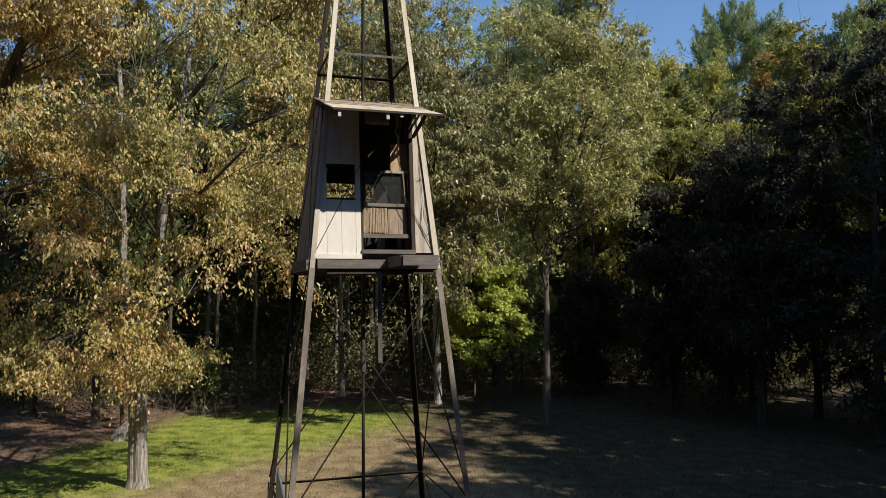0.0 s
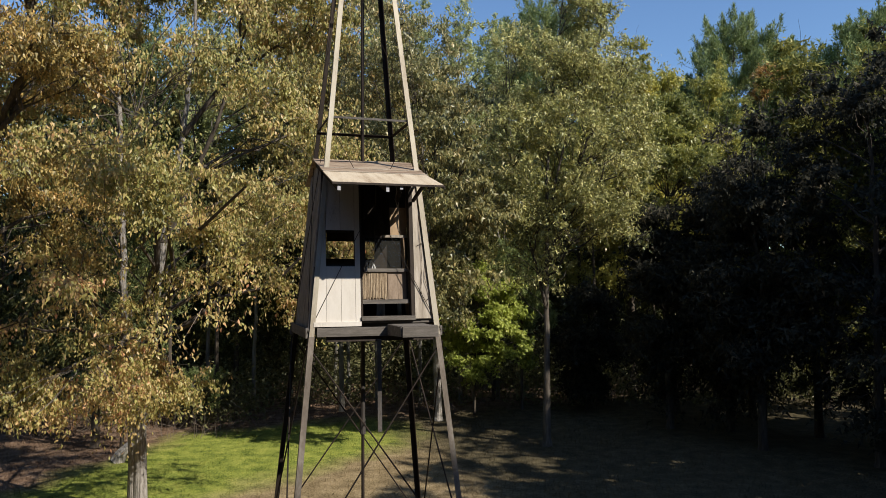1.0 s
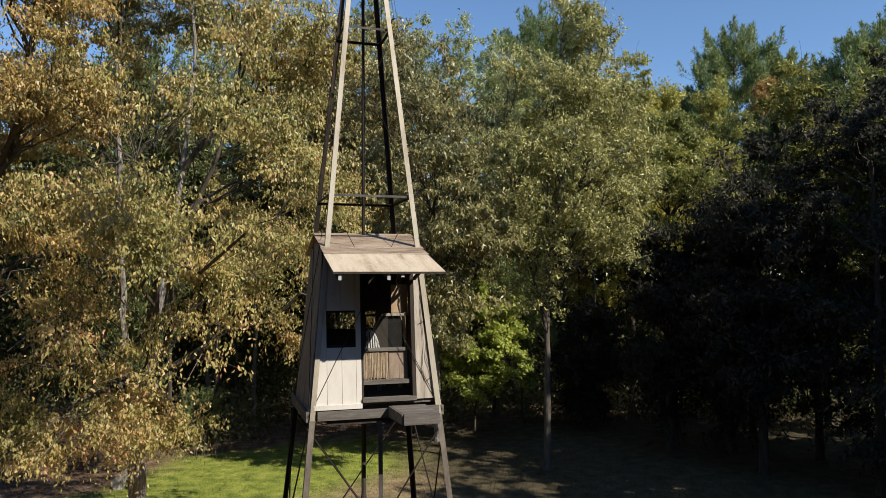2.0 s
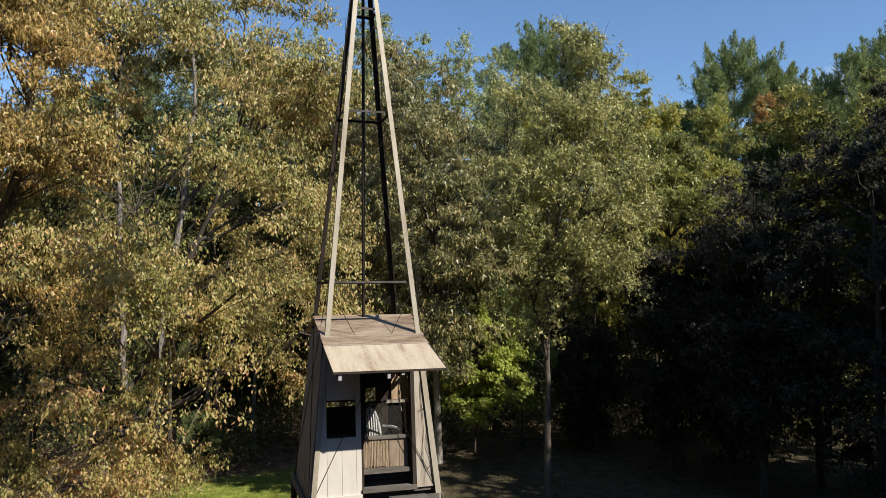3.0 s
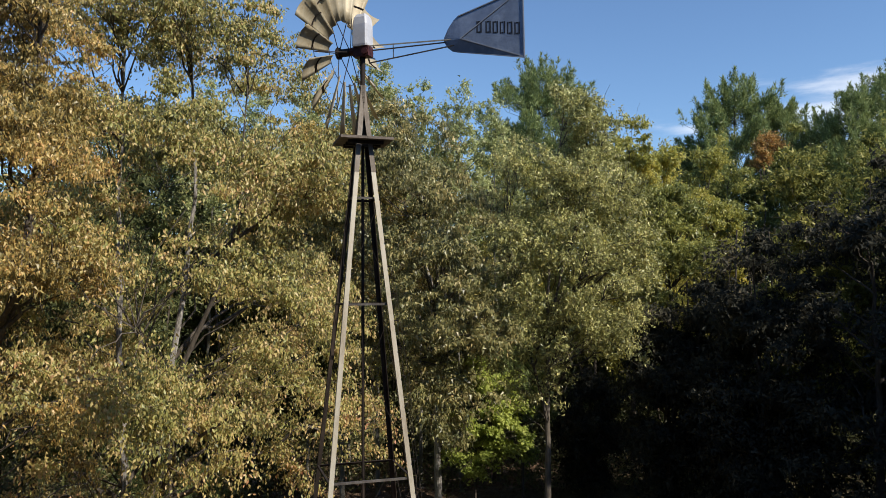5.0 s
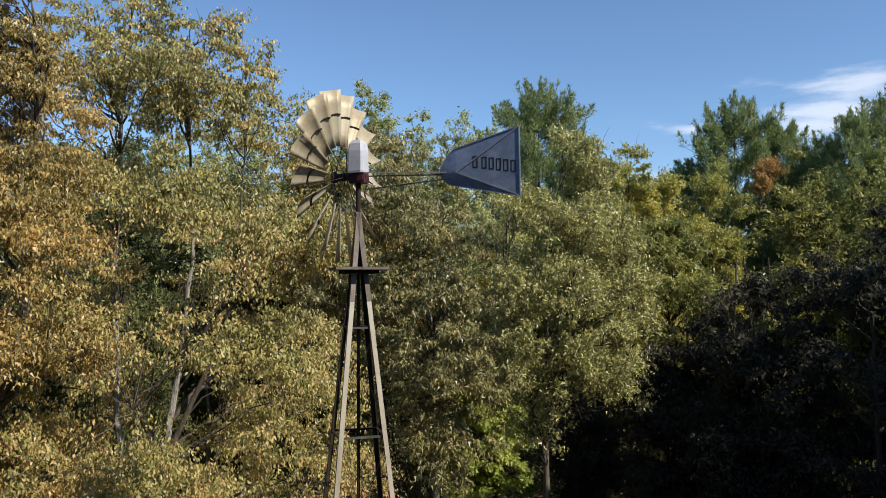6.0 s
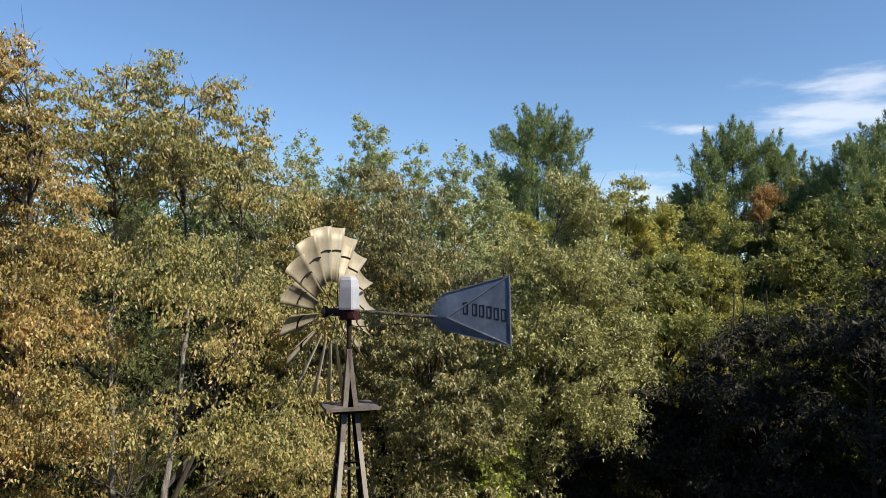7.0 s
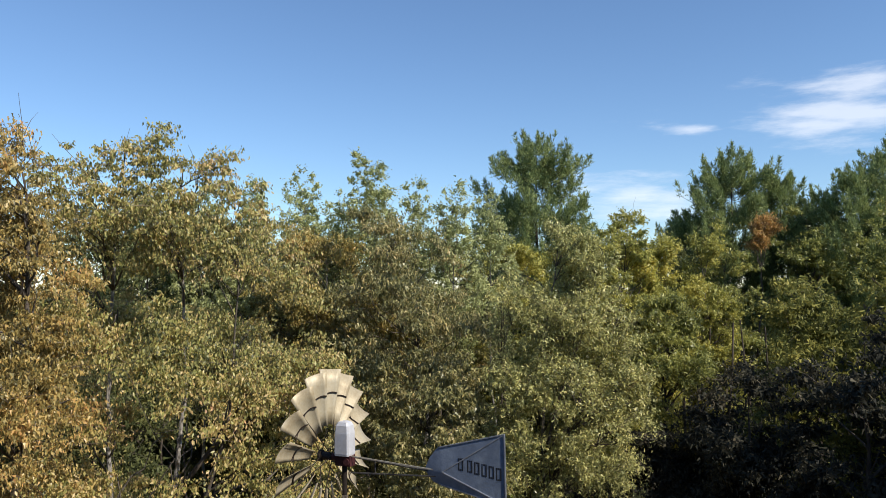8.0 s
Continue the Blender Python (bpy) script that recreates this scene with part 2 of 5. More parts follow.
ROPE = surface("pale_frayed_rope", ((0.3, (0.22, 0.19, 0.15)), (0.7, (0.45, 0.41, 0.34))), 20.0)
VINE = surface("dry_brown_vine", ((0.3, (0.035, 0.024, 0.016)), (0.7, (0.10, 0.072, 0.05))), 12.0)
BARK = surface("grey_furrowed_bark", ((0.36, (0.085, 0.074, 0.062)), (0.48, (0.27, 0.245, 0.215)), (0.62, (0.52, 0.485, 0.44))), 2.6, (8, 8, 0.8), 0.9, 0.0, 1.0, 20.0, 0.35, depth=0.06)
TWIG = surface("grey_brown_twigs", ((0.3, (0.085, 0.062, 0.046)), (0.5, (0.17, 0.13, 0.10)), (0.7, (0.27, 0.22, 0.18))), 3.0, (1, 1, 1), 0.9)
DARKBARK = surface("dark_bark", ((0.3, (0.03, 0.024, 0.018)), (0.5, (0.075, 0.06, 0.046)), (0.7, (0.14, 0.115, 0.09))), 2.4, (4, 4, 0.6), 0.9, 0.0, 0.8)
LIMBBARK = surface("dark_limb_bark", ((0.3, (0.035, 0.028, 0.022)), (0.5, (0.085, 0.07, 0.055)), (0.7, (0.17, 0.145, 0.12))), 2.4, (4, 4, 0.6), 0.9, 0.0, 0.6)
TANBARK = surface("grey_brown_bark", ((0.3, (0.056, 0.045, 0.035)), (0.5, (0.133, 0.112, 0.087)), (0.7, (0.231, 0.199, 0.164))), 2.4, (4, 4, 0.6), 0.9, 0.0, 0.8)
PALEBARK = surface("pale_poplar_bark", ((0.3, (0.124, 0.114, 0.096)), (0.6, (0.211, 0.198, 0.168)), (0.8, (0.273, 0.258, 0.226))), 2.0, (3, 3, 1), 0.8, 0.0, 0.3)
PLASTIC = surface("white_plastic", ((0.3, (0.62, 0.62, 0.60)), (0.7, (0.78, 0.78, 0.77))), 4.0, (1, 1, 1), 0.45, 0.0, 0.02, spec=0.5)
GLASS, gn, gl, gb = nodes_of("dusty_glass")
gb.inputs["Base Color"].default_value, gb.inputs["Roughness"].default_value = (0.045, 0.045, 0.04, 1), 0.25
clear, dusty = gn.new("ShaderNodeBsdfTransparent"), gn.new("ShaderNodeMixShader")
dust = gn.new("ShaderNodeTexNoise")
dust.inputs["Scale"].default_value, dust.inputs["Detail"].default_value = 5.0, 6.0
dfac = gn.new("ShaderNodeMapRange")
dfac.inputs["To Min"].default_value, dfac.inputs["To Max"].default_value = 0.06, 0.40
gl.new(dust.outputs["Fac"], dfac.inputs["Value"])
gl.new(dfac.outputs["Result"], dusty.inputs["Fac"])
gl.new(clear.outputs["BSDF"], dusty.inputs[1])
gl.new(gb.outputs["BSDF"], dusty.inputs[2])
gl.new(dusty.outputs["Shader"], gn["Material Output"].inputs["Surface"])
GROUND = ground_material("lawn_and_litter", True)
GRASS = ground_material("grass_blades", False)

GOLD = leaf_material("gold_autumn_leaves", ((0.14, (0.157, 0.139, 0.052)), (0.46, (0.401, 0.314, 0.106)), (0.72, (0.625, 0.441, 0.144)), (0.90, (0.669, 0.379, 0.144)), (0.985, (0.469, 0.231, 0.106))), 0.34, 0.34, 0.55, -0.02)
GOLDGREEN = leaf_material("gold_green_leaves", ((0.08, (0.139, 0.142, 0.062)), (0.34, (0.398, 0.385, 0.116)), (0.60, (0.569, 0.443, 0.170)), (0.80, (0.657, 0.457, 0.210)), (0.95, (0.657, 0.314, 0.170))), 0.36, 0.42, 0.55, 0.11)
OLIVE = leaf_material("yellow_green_leaves", ((0.10, (0.126, 0.119, 0.039)), (0.40, (0.296, 0.253, 0.074)), (0.70, (0.465, 0.352, 0.104)), (0.92, (0.598, 0.368, 0.122))), 0.30, 0.34, 0.5)
MIXED = leaf_material("olive_leaves", ((0.10, (0.121, 0.129, 0.047)), (0.45, (0.311, 0.293, 0.097)), (0.75, (0.489, 0.411, 0.138)), (0.95, (0.638, 0.426, 0.167))), 0.30, 0.34, 0.5)
POPLAR = leaf_material("grey_green_poplar_leaves", ((0.10, (0.185, 0.213, 0.088)), (0.45, (0.393, 0.416, 0.171)), (0.75, (0.568, 0.576, 0.259)), (0.95, (0.568, 0.576, 0.306))), 0.38)
SAGE = leaf_material("dusty_green_leaves", ((0.10, (0.176, 0.184, 0.072)), (0.45, (0.412, 0.412, 0.149)), (0.75, (0.616, 0.566, 0.213)), (0.95, (0.682, 0.586, 0.240))), 0.28, 0.22, 0.45)
# leaf colour taken near black so that the wood reads as shaded
DEEP = leaf_material("shaded_deep_green_leaves", ((0.10, (0.029, 0.030, 0.025)), (0.50, (0.064, 0.064, 0.048)), (0.80, (0.115, 0.104, 0.070)), (0.97, (0.209, 0.158, 0.099))), 0.3, 0.45, 0.04)
LEAFY = leaf_material("mid_green_leaves", ((0.10, (0.117, 0.138, 0.044)), (0.50, (0.305, 0.318, 0.090)), (0.85, (0.520, 0.480, 0.126))), 0.4)
# mid green darkened, with the shade of the woods in the leaf colour
WOODGREEN = leaf_material("shaded_wood_leaves", ((0.10, (0.041, 0.050, 0.024)), (0.50, (0.113, 0.128, 0.051)), (0.85, (0.215, 0.210, 0.075))), 0.3, 0.45, 0.06)
WOODEDGE = leaf_material("wood_edge_leaves", ((0.10, (0.076, 0.088, 0.029)), (0.50, (0.230, 0.233, 0.065)), (0.85, (0.423, 0.375, 0.100))), 0.3, 0.45, 0.1)
BRONZE = leaf_material("bronze_olive_leaves", ((0.10, (0.098, 0.106, 0.046)), (0.45, (0.247, 0.238, 0.092)), (0.75, (0.413, 0.354, 0.143)), (0.95, (0.596, 0.438, 0.193))), 0.30, 0.34, 0.5)
YELLOWGREEN = leaf_material("bright_yellow_green_leaves", ((0.10, (0.163, 0.175, 0.048)), (0.50, (0.413, 0.400, 0.097)), (0.85, (0.700, 0.587, 0.138))), 0.4)
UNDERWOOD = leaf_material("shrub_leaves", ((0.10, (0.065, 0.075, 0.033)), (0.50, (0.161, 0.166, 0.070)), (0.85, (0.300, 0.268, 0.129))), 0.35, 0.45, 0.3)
FRESH = leaf_material("fresh_green_leaves", ((0.10, (0.178, 0.224, 0.053)), (0.50, (0.425, 0.487, 0.114)), (0.85, (0.657, 0.671, 0.192))), 0.45, 0.45, 0.25)
RUSSET = leaf_material("russet_leaves", ((0.10, (0.217, 0.177, 0.057)), (0.4, (0.461, 0.285, 0.088)), (0.65, (0.590, 0.312, 0.107)), (0.9, (0.590, 0.393, 0.124))), 0.42)
NEEDLE = leaf_material("pine_needles", ((0.10, (0.101, 0.142, 0.058)), (0.5, (0.236, 0.294, 0.112)), (0.9, (0.436, 0.469, 0.175))), 0.25, 0.3, 0.25)
# darker copy of the pine needles, for a young pine standing in shade
NEEDLEDARK = leaf_material("shaded_pine_needles", ((0.10, (0.06, 0.085, 0.035)), (0.5, (0.14, 0.175, 0.07)), (0.9, (0.27, 0.29, 0.11))), 0.25, 0.3, 0.25)


# ---- mesh helpers ----
class Geo:
    """Gathers vertices and faces of one part."""

    def __init__(self):
        self.v, self.f = [], []

    def add(self, verts, faces):
        k = len(self.v)
        self.v.extend([tuple(p) for p in verts])
        self.f.extend([tuple(i + k for i in q) for q in faces])
        return self

    def hexa(self, low, high):
        """A six-sided body from four low and four high corners, both anticlockwise from above."""
        return self.add([*low, *high], [(3, 2, 1, 0), (4, 5, 6, 7), (0, 1, 5, 4), (1, 2, 6, 5), (2, 3, 7, 6), (3, 0, 4, 7)])

    def box(self, a, b):
        (x0, y0, z0), (x1, y1, z1) = a, b
        return self.hexa([(x0, y0, z0), (x1, y0, z0), (x1, y1, z0), (x0, y1, z0)], [(x0, y0, z1), (x1, y0, z1), (x1, y1, z1), (x0, y1, z1)])

    def beam(self, p, q, w, t, up=(0, 0, 1)):
        """A straight bar from p to q, w wide across and t thick."""
        p, q = Vector(p), Vector(q)
        d = (q - p).normalized()
        side = d.cross(Vector(up))
        if side.length < 1e-4:
            side = d.cross(Vector((0, 1, 0)))
        side.normalize()
        nrm = side.cross(d)
        a, c = side * w / 2, nrm * t / 2
        return self.hexa([p - a - c, p + a - c, q + a - c, q - a - c], [p - a + c, p + a + c, q + a + c, q - a + c])

    def angle(self, p, q, du, dv, w, t):
        """An angle iron from p to q; du and dv are the ways of its two flanges."""
        p, q, du, dv = Vector(p), Vector(q), Vector(du), Vector(dv)
        prof = [Vector((0, 0, 0)), du * w, du * w + dv * t, du * t + dv * t, du * t + dv * w, dv * w]
        self.add([p + o for o in prof] + [q + o for o in prof], [(i, (i + 1) % 6, 6 + (i + 1) % 6, 6 + i) for i in range(6)] + [(0, 5, 4, 3), (0, 3, 2, 1), (6, 7, 8, 9), (6, 9, 10, 11)])
        return self

    def tube(self, pts, radii, sides=6, ridges=0.0, seed=0):
        pts = [Vector(p) for p in pts]
        rng = random.Random(seed)
        wob = [1 + ridges * (rng.random() - 0.5) * 2 for _ in range(sides)]
        k = len(self.v)
        side = None
        for i, p in enumerate(pts):
            d = (pts[min(i + 1, len(pts) - 1)] - pts[max(i - 1, 0)]).normalized()
            if side is None:
                side = d.orthogonal().normalized()
            side = (side - d * side.dot(d)).normalized()
            nrm = d.cross(side)
            for j in range(sides):
                a = 2 * math.pi * j / sides
                r = radii[i] * wob[j] * (1 + ridges * 0.5 * (rng.random() - 0.5))
                self.v.append(tuple(p + side * (math.cos(a) * r) + nrm * (math.sin(a) * r)))
        for i in range(len(pts) - 1):
            for j in range(sides):
                a, c = k + i * sides + j, k + i * sides + (j + 1) % sides
                self.f.append((a, c, c + sides, a + sides))
        self.f.append(tuple(k + j for j in reversed(range(sides))))
        self.f.append(tuple(k + (len(pts) - 1) * sides + j for j in range(sides)))
        return self

    def mesh(self, name, mat, smooth=False):
        me = bpy.data.meshes.new(name)
        me.from_pydata(self.v, [], self.f)
        me.materials.append(mat)
        if smooth:
            me.polygons.foreach_set("use_smooth", [True] * len(me.polygons))
        me.update()
        return me


def part(name, geo, mat, parent, label="", smooth=False):
    ob = new(name, geo if isinstance(geo, bpy.types.Mesh) else geo.mesh(name, mat, smooth))
    ob.parent = parent
    return tagged(ob, label=label)


def thing(name, at, label, category, group="", kind="", turn=0.0):
    ob = new(name)
    ob.empty_display_size = 0.2
    ob.matrix_world = pose(*at, 0, 0, turn)
    return tagged(ob, label, category, group, kind)


def array_mesh(name, verts, faces, mat):
    """A mesh from arrays of triangles."""
    me = bpy.data.meshes.new(name)
    nv, nf = len(verts), len(faces)
    me.vertices.add(nv)
    me.vertices.foreach_set("co", verts.astype(np.float32).ravel())
    me.loops.add(nf * 3)
    me.loops.foreach_set("vertex_index", faces.astype(np.int32).ravel())
    me.polygons.add(nf)
    me.polygons.foreach_set("loop_start", np.arange(0, nf * 3, 3, dtype=np.int32))
    me.update(calc_edges=True)
    me.materials.append(mat)
    return me


def unit(a):
    return a / np.maximum(np.linalg.norm(a, axis=1, keepdims=True), 1e-9)


def leaf_mesh(name, pos, rng, length, width, droop, mat, folded=False):
    """Pointed leaves, one at each place; near ones are folded along the middle."""
    k = len(pos)
    axis = unit(rng.normal(size=(k, 3)) * 0.75 + np.array((0, 0, -droop)))
    side = unit(np.cross(axis, rng.normal(size=(k, 3))))
    nrm = np.cross(axis, side)
    ln = (length * rng.uniform(0.65, 1.3, k))[:, None]
    wd = ln * width / length
    base = np.arange(k)[:, None]
    if not folded:
        verts = np.stack([pos + side * wd * 0.5, pos - side * wd * 0.5, pos + axis * ln], 1)
        return array_mesh(name, verts.reshape(-1, 3), np.arange(k * 3).reshape(-1, 3), mat)
    verts = np.empty((k, 4, 3))
    verts[:, 0] = pos
    verts[:, 1] = pos + axis * ln * 0.45 + side * wd * 0.5 + nrm * ln * 0.1
    verts[:, 2] = pos + axis * ln
    verts[:, 3] = pos + axis * ln * 0.45 - side * wd * 0.5 + nrm * ln * 0.1
    faces = np.concatenate([base * 4 + (0, 1, 2), base * 4 + (0, 2, 3)], axis=1).reshape(-1, 3)
    return array_mesh(name, verts.reshape(-1, 3), faces, mat)


def crown_places(rng, center, radii, clumps, clump_r, leaves, hollow=0.45, low_cut=-1.0, void=-0.3, clear=(), flat=0.34):
    """Boughs inside an egg-shaped crown: their centres, sizes, twigs (from, to) and the places of the leaves along the twigs."""
    cs = []
    tries = 0
    while len(cs) < clumps:
        tries += 1
        d = rng.normal(size=3)
        d /= np.linalg.norm(d)
        if d[2] < low_cut:
            continue
        r = (hollow ** 3 + (1 - hollow ** 3) * rng.random()) ** (1 / 3)
        lump = 1 + 0.10 * math.sin(3 * d[0] + 5 * d[2] + center[0]) + 0.08 * math.sin(7 * d[1] - 4 * d[2] + center[1])
        taper = 1.0 - 0.25 * max(d[2], 0)
        c = np.array(center) + d * np.array(radii) * r * lump * np.array((taper, taper, 1))
        # open gaps between the boughs
        gap = math.sin(1.7 * c[0] + 0.9 * c[2]) + math.sin(1.5 * c[1] - 0.7 * c[2] + 1.0) + math.sin(1.9 * c[2] + 0.6 * c[0])
        if gap < void and tries < clumps * 30:
            continue
        # drop most boughs inside the clear strips, which keeps the stems in sight
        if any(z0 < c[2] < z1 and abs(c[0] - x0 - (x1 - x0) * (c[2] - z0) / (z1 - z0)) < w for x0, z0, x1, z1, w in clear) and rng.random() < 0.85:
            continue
        cs.append(c)
    cs = np.array(cs)
    rs = clump_r * rng.uniform(0.6, 1.45, clumps)
    # each bough is a flat spray of twigs that reaches outwards and hangs at its tips
    twigs = 13
    n = clumps * twigs
    heart = np.array((center[0], center[1], center[2] - radii[2] * 0.35))
    out = unit(cs - heart) + np.array((0, 0, 0.15))
    way = unit(np.repeat(out, twigs, 0) * 0.75 + rng.normal(size=(n, 3)) * np.array((0.85, 0.85, flat)))
    span = np.repeat(rs, twigs)[:, None] * rng.uniform(0.5, 1.6, (n, 1))
    start = np.repeat(cs - unit(out) * rs[:, None] * 0.55, twigs, 0)
    pick = rng.integers(0, n, leaves)
    t = rng.random((leaves, 1)) ** 0.6
    hang = np.array((0, 0, -0.9 * max(0.0, 0.67 - flat)))
    pos = start[pick] + way[pick] * span[pick] * t + hang * span[pick] * t * t + rng.normal(size=(leaves, 3)) * 0.085 * np.minimum(span[pick], 1.3)
    return cs, rs, pos, (start, start + way * span + hang * span)


def bend(a, b, rng, steps=5, sag=0.08):
    """A crooked line from a to b."""
    a, b = np.array(a, float), np.array(b, float)
    length = np.linalg.norm(b - a)
    pts = []
    for i in range(steps + 1):
        t = i / steps
        p = a + (b - a) * t
        p[2] += math.sin(math.pi * t) * length * sag
        if 0 < i < steps:
            p += rng.normal(size=3) * length * 0.03
        pts.append(p)
    return pts


def broadleaf(label, base, height, crown_at, crown_radii, leaves, leaf, mat, bark, seed, trunk_r, clumps, clump_r, droop=0.9,
              lean=(0, 0), limbs=26, hollow=0.45, low_cut=-1.0, stems=(), extra=(), bare=0.28, folded=False, group="", name="tree", leaf_w=0.45, twigs=0, void=-0.3, clear=(), flat=0.34):
    """A broad-leaved tree: furrowed trunk, limbs to its clumps, and a crown of single leaves."""
    rng = np.random.default_rng(seed)
    ob = thing(name, (*base, 0), label, "tree", group)
    c = np.array(crown_at) - np.array((*base, 0))
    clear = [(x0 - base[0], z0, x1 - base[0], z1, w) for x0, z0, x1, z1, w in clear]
    cs, rs, pos, tw = crown_places(rng, c, crown_radii, clumps, clump_r, leaves, hollow, low_cut, void, clear, flat)
    for at, rad, kk, cr, lv, *gaps in extra:
        e = crown_places(rng, np.array(at) - np.array((*base, 0)), rad, kk, cr, lv, 0.2, void=gaps[0] if gaps else -0.6, clear=clear, flat=flat)
        cs, rs, pos = np.concatenate([cs, e[0]]), np.concatenate([rs, e[1]]), np.concatenate([pos, e[2]])
        tw = np.concatenate([tw[0], e[3][0]]), np.concatenate([tw[1], e[3][1]])
    pos = pos[pos[:, 2] > 0.15]
    g, boughs = Geo(), Geo()
    knots, thick = [], []
    if stems:
        for n_, (line, r0, r1) in enumerate(stems):
            line = [np.array(q) - np.array((*base, 0)) for q in line]
            fine = [line[0], line[0] * 0.85 + line[1] * 0.15]
            for a, b in zip(line, line[1:]):
                for t in (0.14, 0.28, 0.42, 0.56, 0.7, 0.85, 1.0):
                    fine.append(a + (b - a) * t + (rng.normal(size=3) * 0.022 if len(fine) > 14 else 0))
            m_ = len(fine) - 1
            rr = [(r0 + (r1 - r0) * (i / m_) ** 0.8) * (1.22 if i == 0 and line[0][2] < 0.1 else 1.0) for i in range(m_ + 1)]
            (g if line[0][2] < 0.1 else boughs).tube(fine, rr, 22 if line[0][2] < 0.1 else 10, 0.035, seed + n_)
            knots += [q for q in fine if q[2] > 5.0]
            thick += [r for q, r in zip(fine, rr) if q[2] > 5.0]
    else:
        top = np.array((c[0] * 0.8, c[1] * 0.8, height * 0.93))
        line = []
        for i in range(15):
            t = i / 14
            p = np.array((lean[0] * t * (1 - t) * 3 + top[0] * t ** 1.7, lean[1] * t * (1 - t) * 3 + top[1] * t ** 1.7, height * 0.93 * t))
            if 0 < i:
                p[:2] += rng.normal(size=2) * 0.010 * height * t
            line.append(p)
        line.insert(1, line[0] * 0.85 + line[1] * 0.15)
        rad = [trunk_r * 1.35, trunk_r * 1.06] + [trunk_r * max(0.05, (1 - i / 14) ** 0.9) for i in range(1, 15)]
        g.tube(line, rad, 12, 0.09, seed)
        knots = [q for q in line if q[2] > height * bare]
        thick = [r for q, r in zip(line, rad) if q[2] > height * bare]
    knots, thick = np.array(knots), np.array(thick)
    order = rng.permutation(len(cs))
    for n_, i in enumerate(order[:limbs * 4]):
        target = cs[i]
        flat = np.linalg.norm(knots[:, :2] - target[:2], axis=1)
        cost = flat + np.abs(target[2] - knots[:, 2]) * 0.5 + 3.0 * np.maximum(0, knots[:, 2] - target[2] + 0.55 * flat)
        k = int(np.argmin(cost + rng.random(len(cost)) * 1.6))
        r0 = min(thick[k] * 0.7, trunk_r * (0.26 if n_ < limbs else 0.09))
        path = bend(knots[k], target, rng, 6, 0.06)
        boughs.tube(path, [r0 * (1 - 0.85 * j / 6) + 0.006 for j in range(7)], 5 if n_ < limbs else 3)
        if n_ < limbs * 2:
            for _ in range(3):
                end = target + rng.normal(size=3) * rs[i] * 0.8
                boughs.tube(bend(path[4], end, rng, 3, 0.05), [0.012, 0.009, 0.007, 0.004], 3)
    # fine twigs that carry the leaves
    if twigs:
        pick = rng.permutation(len(tw[0]))[:twigs]
        p0, p1 = tw[0][pick], tw[1][pick]
        flat = unit(np.cross(p1 - p0, rng.normal(size=(len(pick), 3)))) * 0.009
        vs = np.stack([p0 + flat, p0 - flat, p1 + (p1 - p0) * 0.12], 1)
        part("branchwork", array_mesh("branchwork", vs.reshape(-1, 3), np.arange(len(pick) * 3).reshape(-1, 3), TWIG), TWIG, ob)
    lower = len(g.f)
    wood = g.add(boughs.v, boughs.f).mesh("trunk", bark)
    wood.materials.append(LIMBBARK)
    wood.polygons.foreach_set("material_index", [0] * lower + [1] * (len(g.f) - lower))
    part("trunk", wood, bark, ob)
    part("crown", leaf_mesh("crown", pos, rng, leaf, leaf * leaf_w, droop, mat, folded), mat, ob)
    return ob


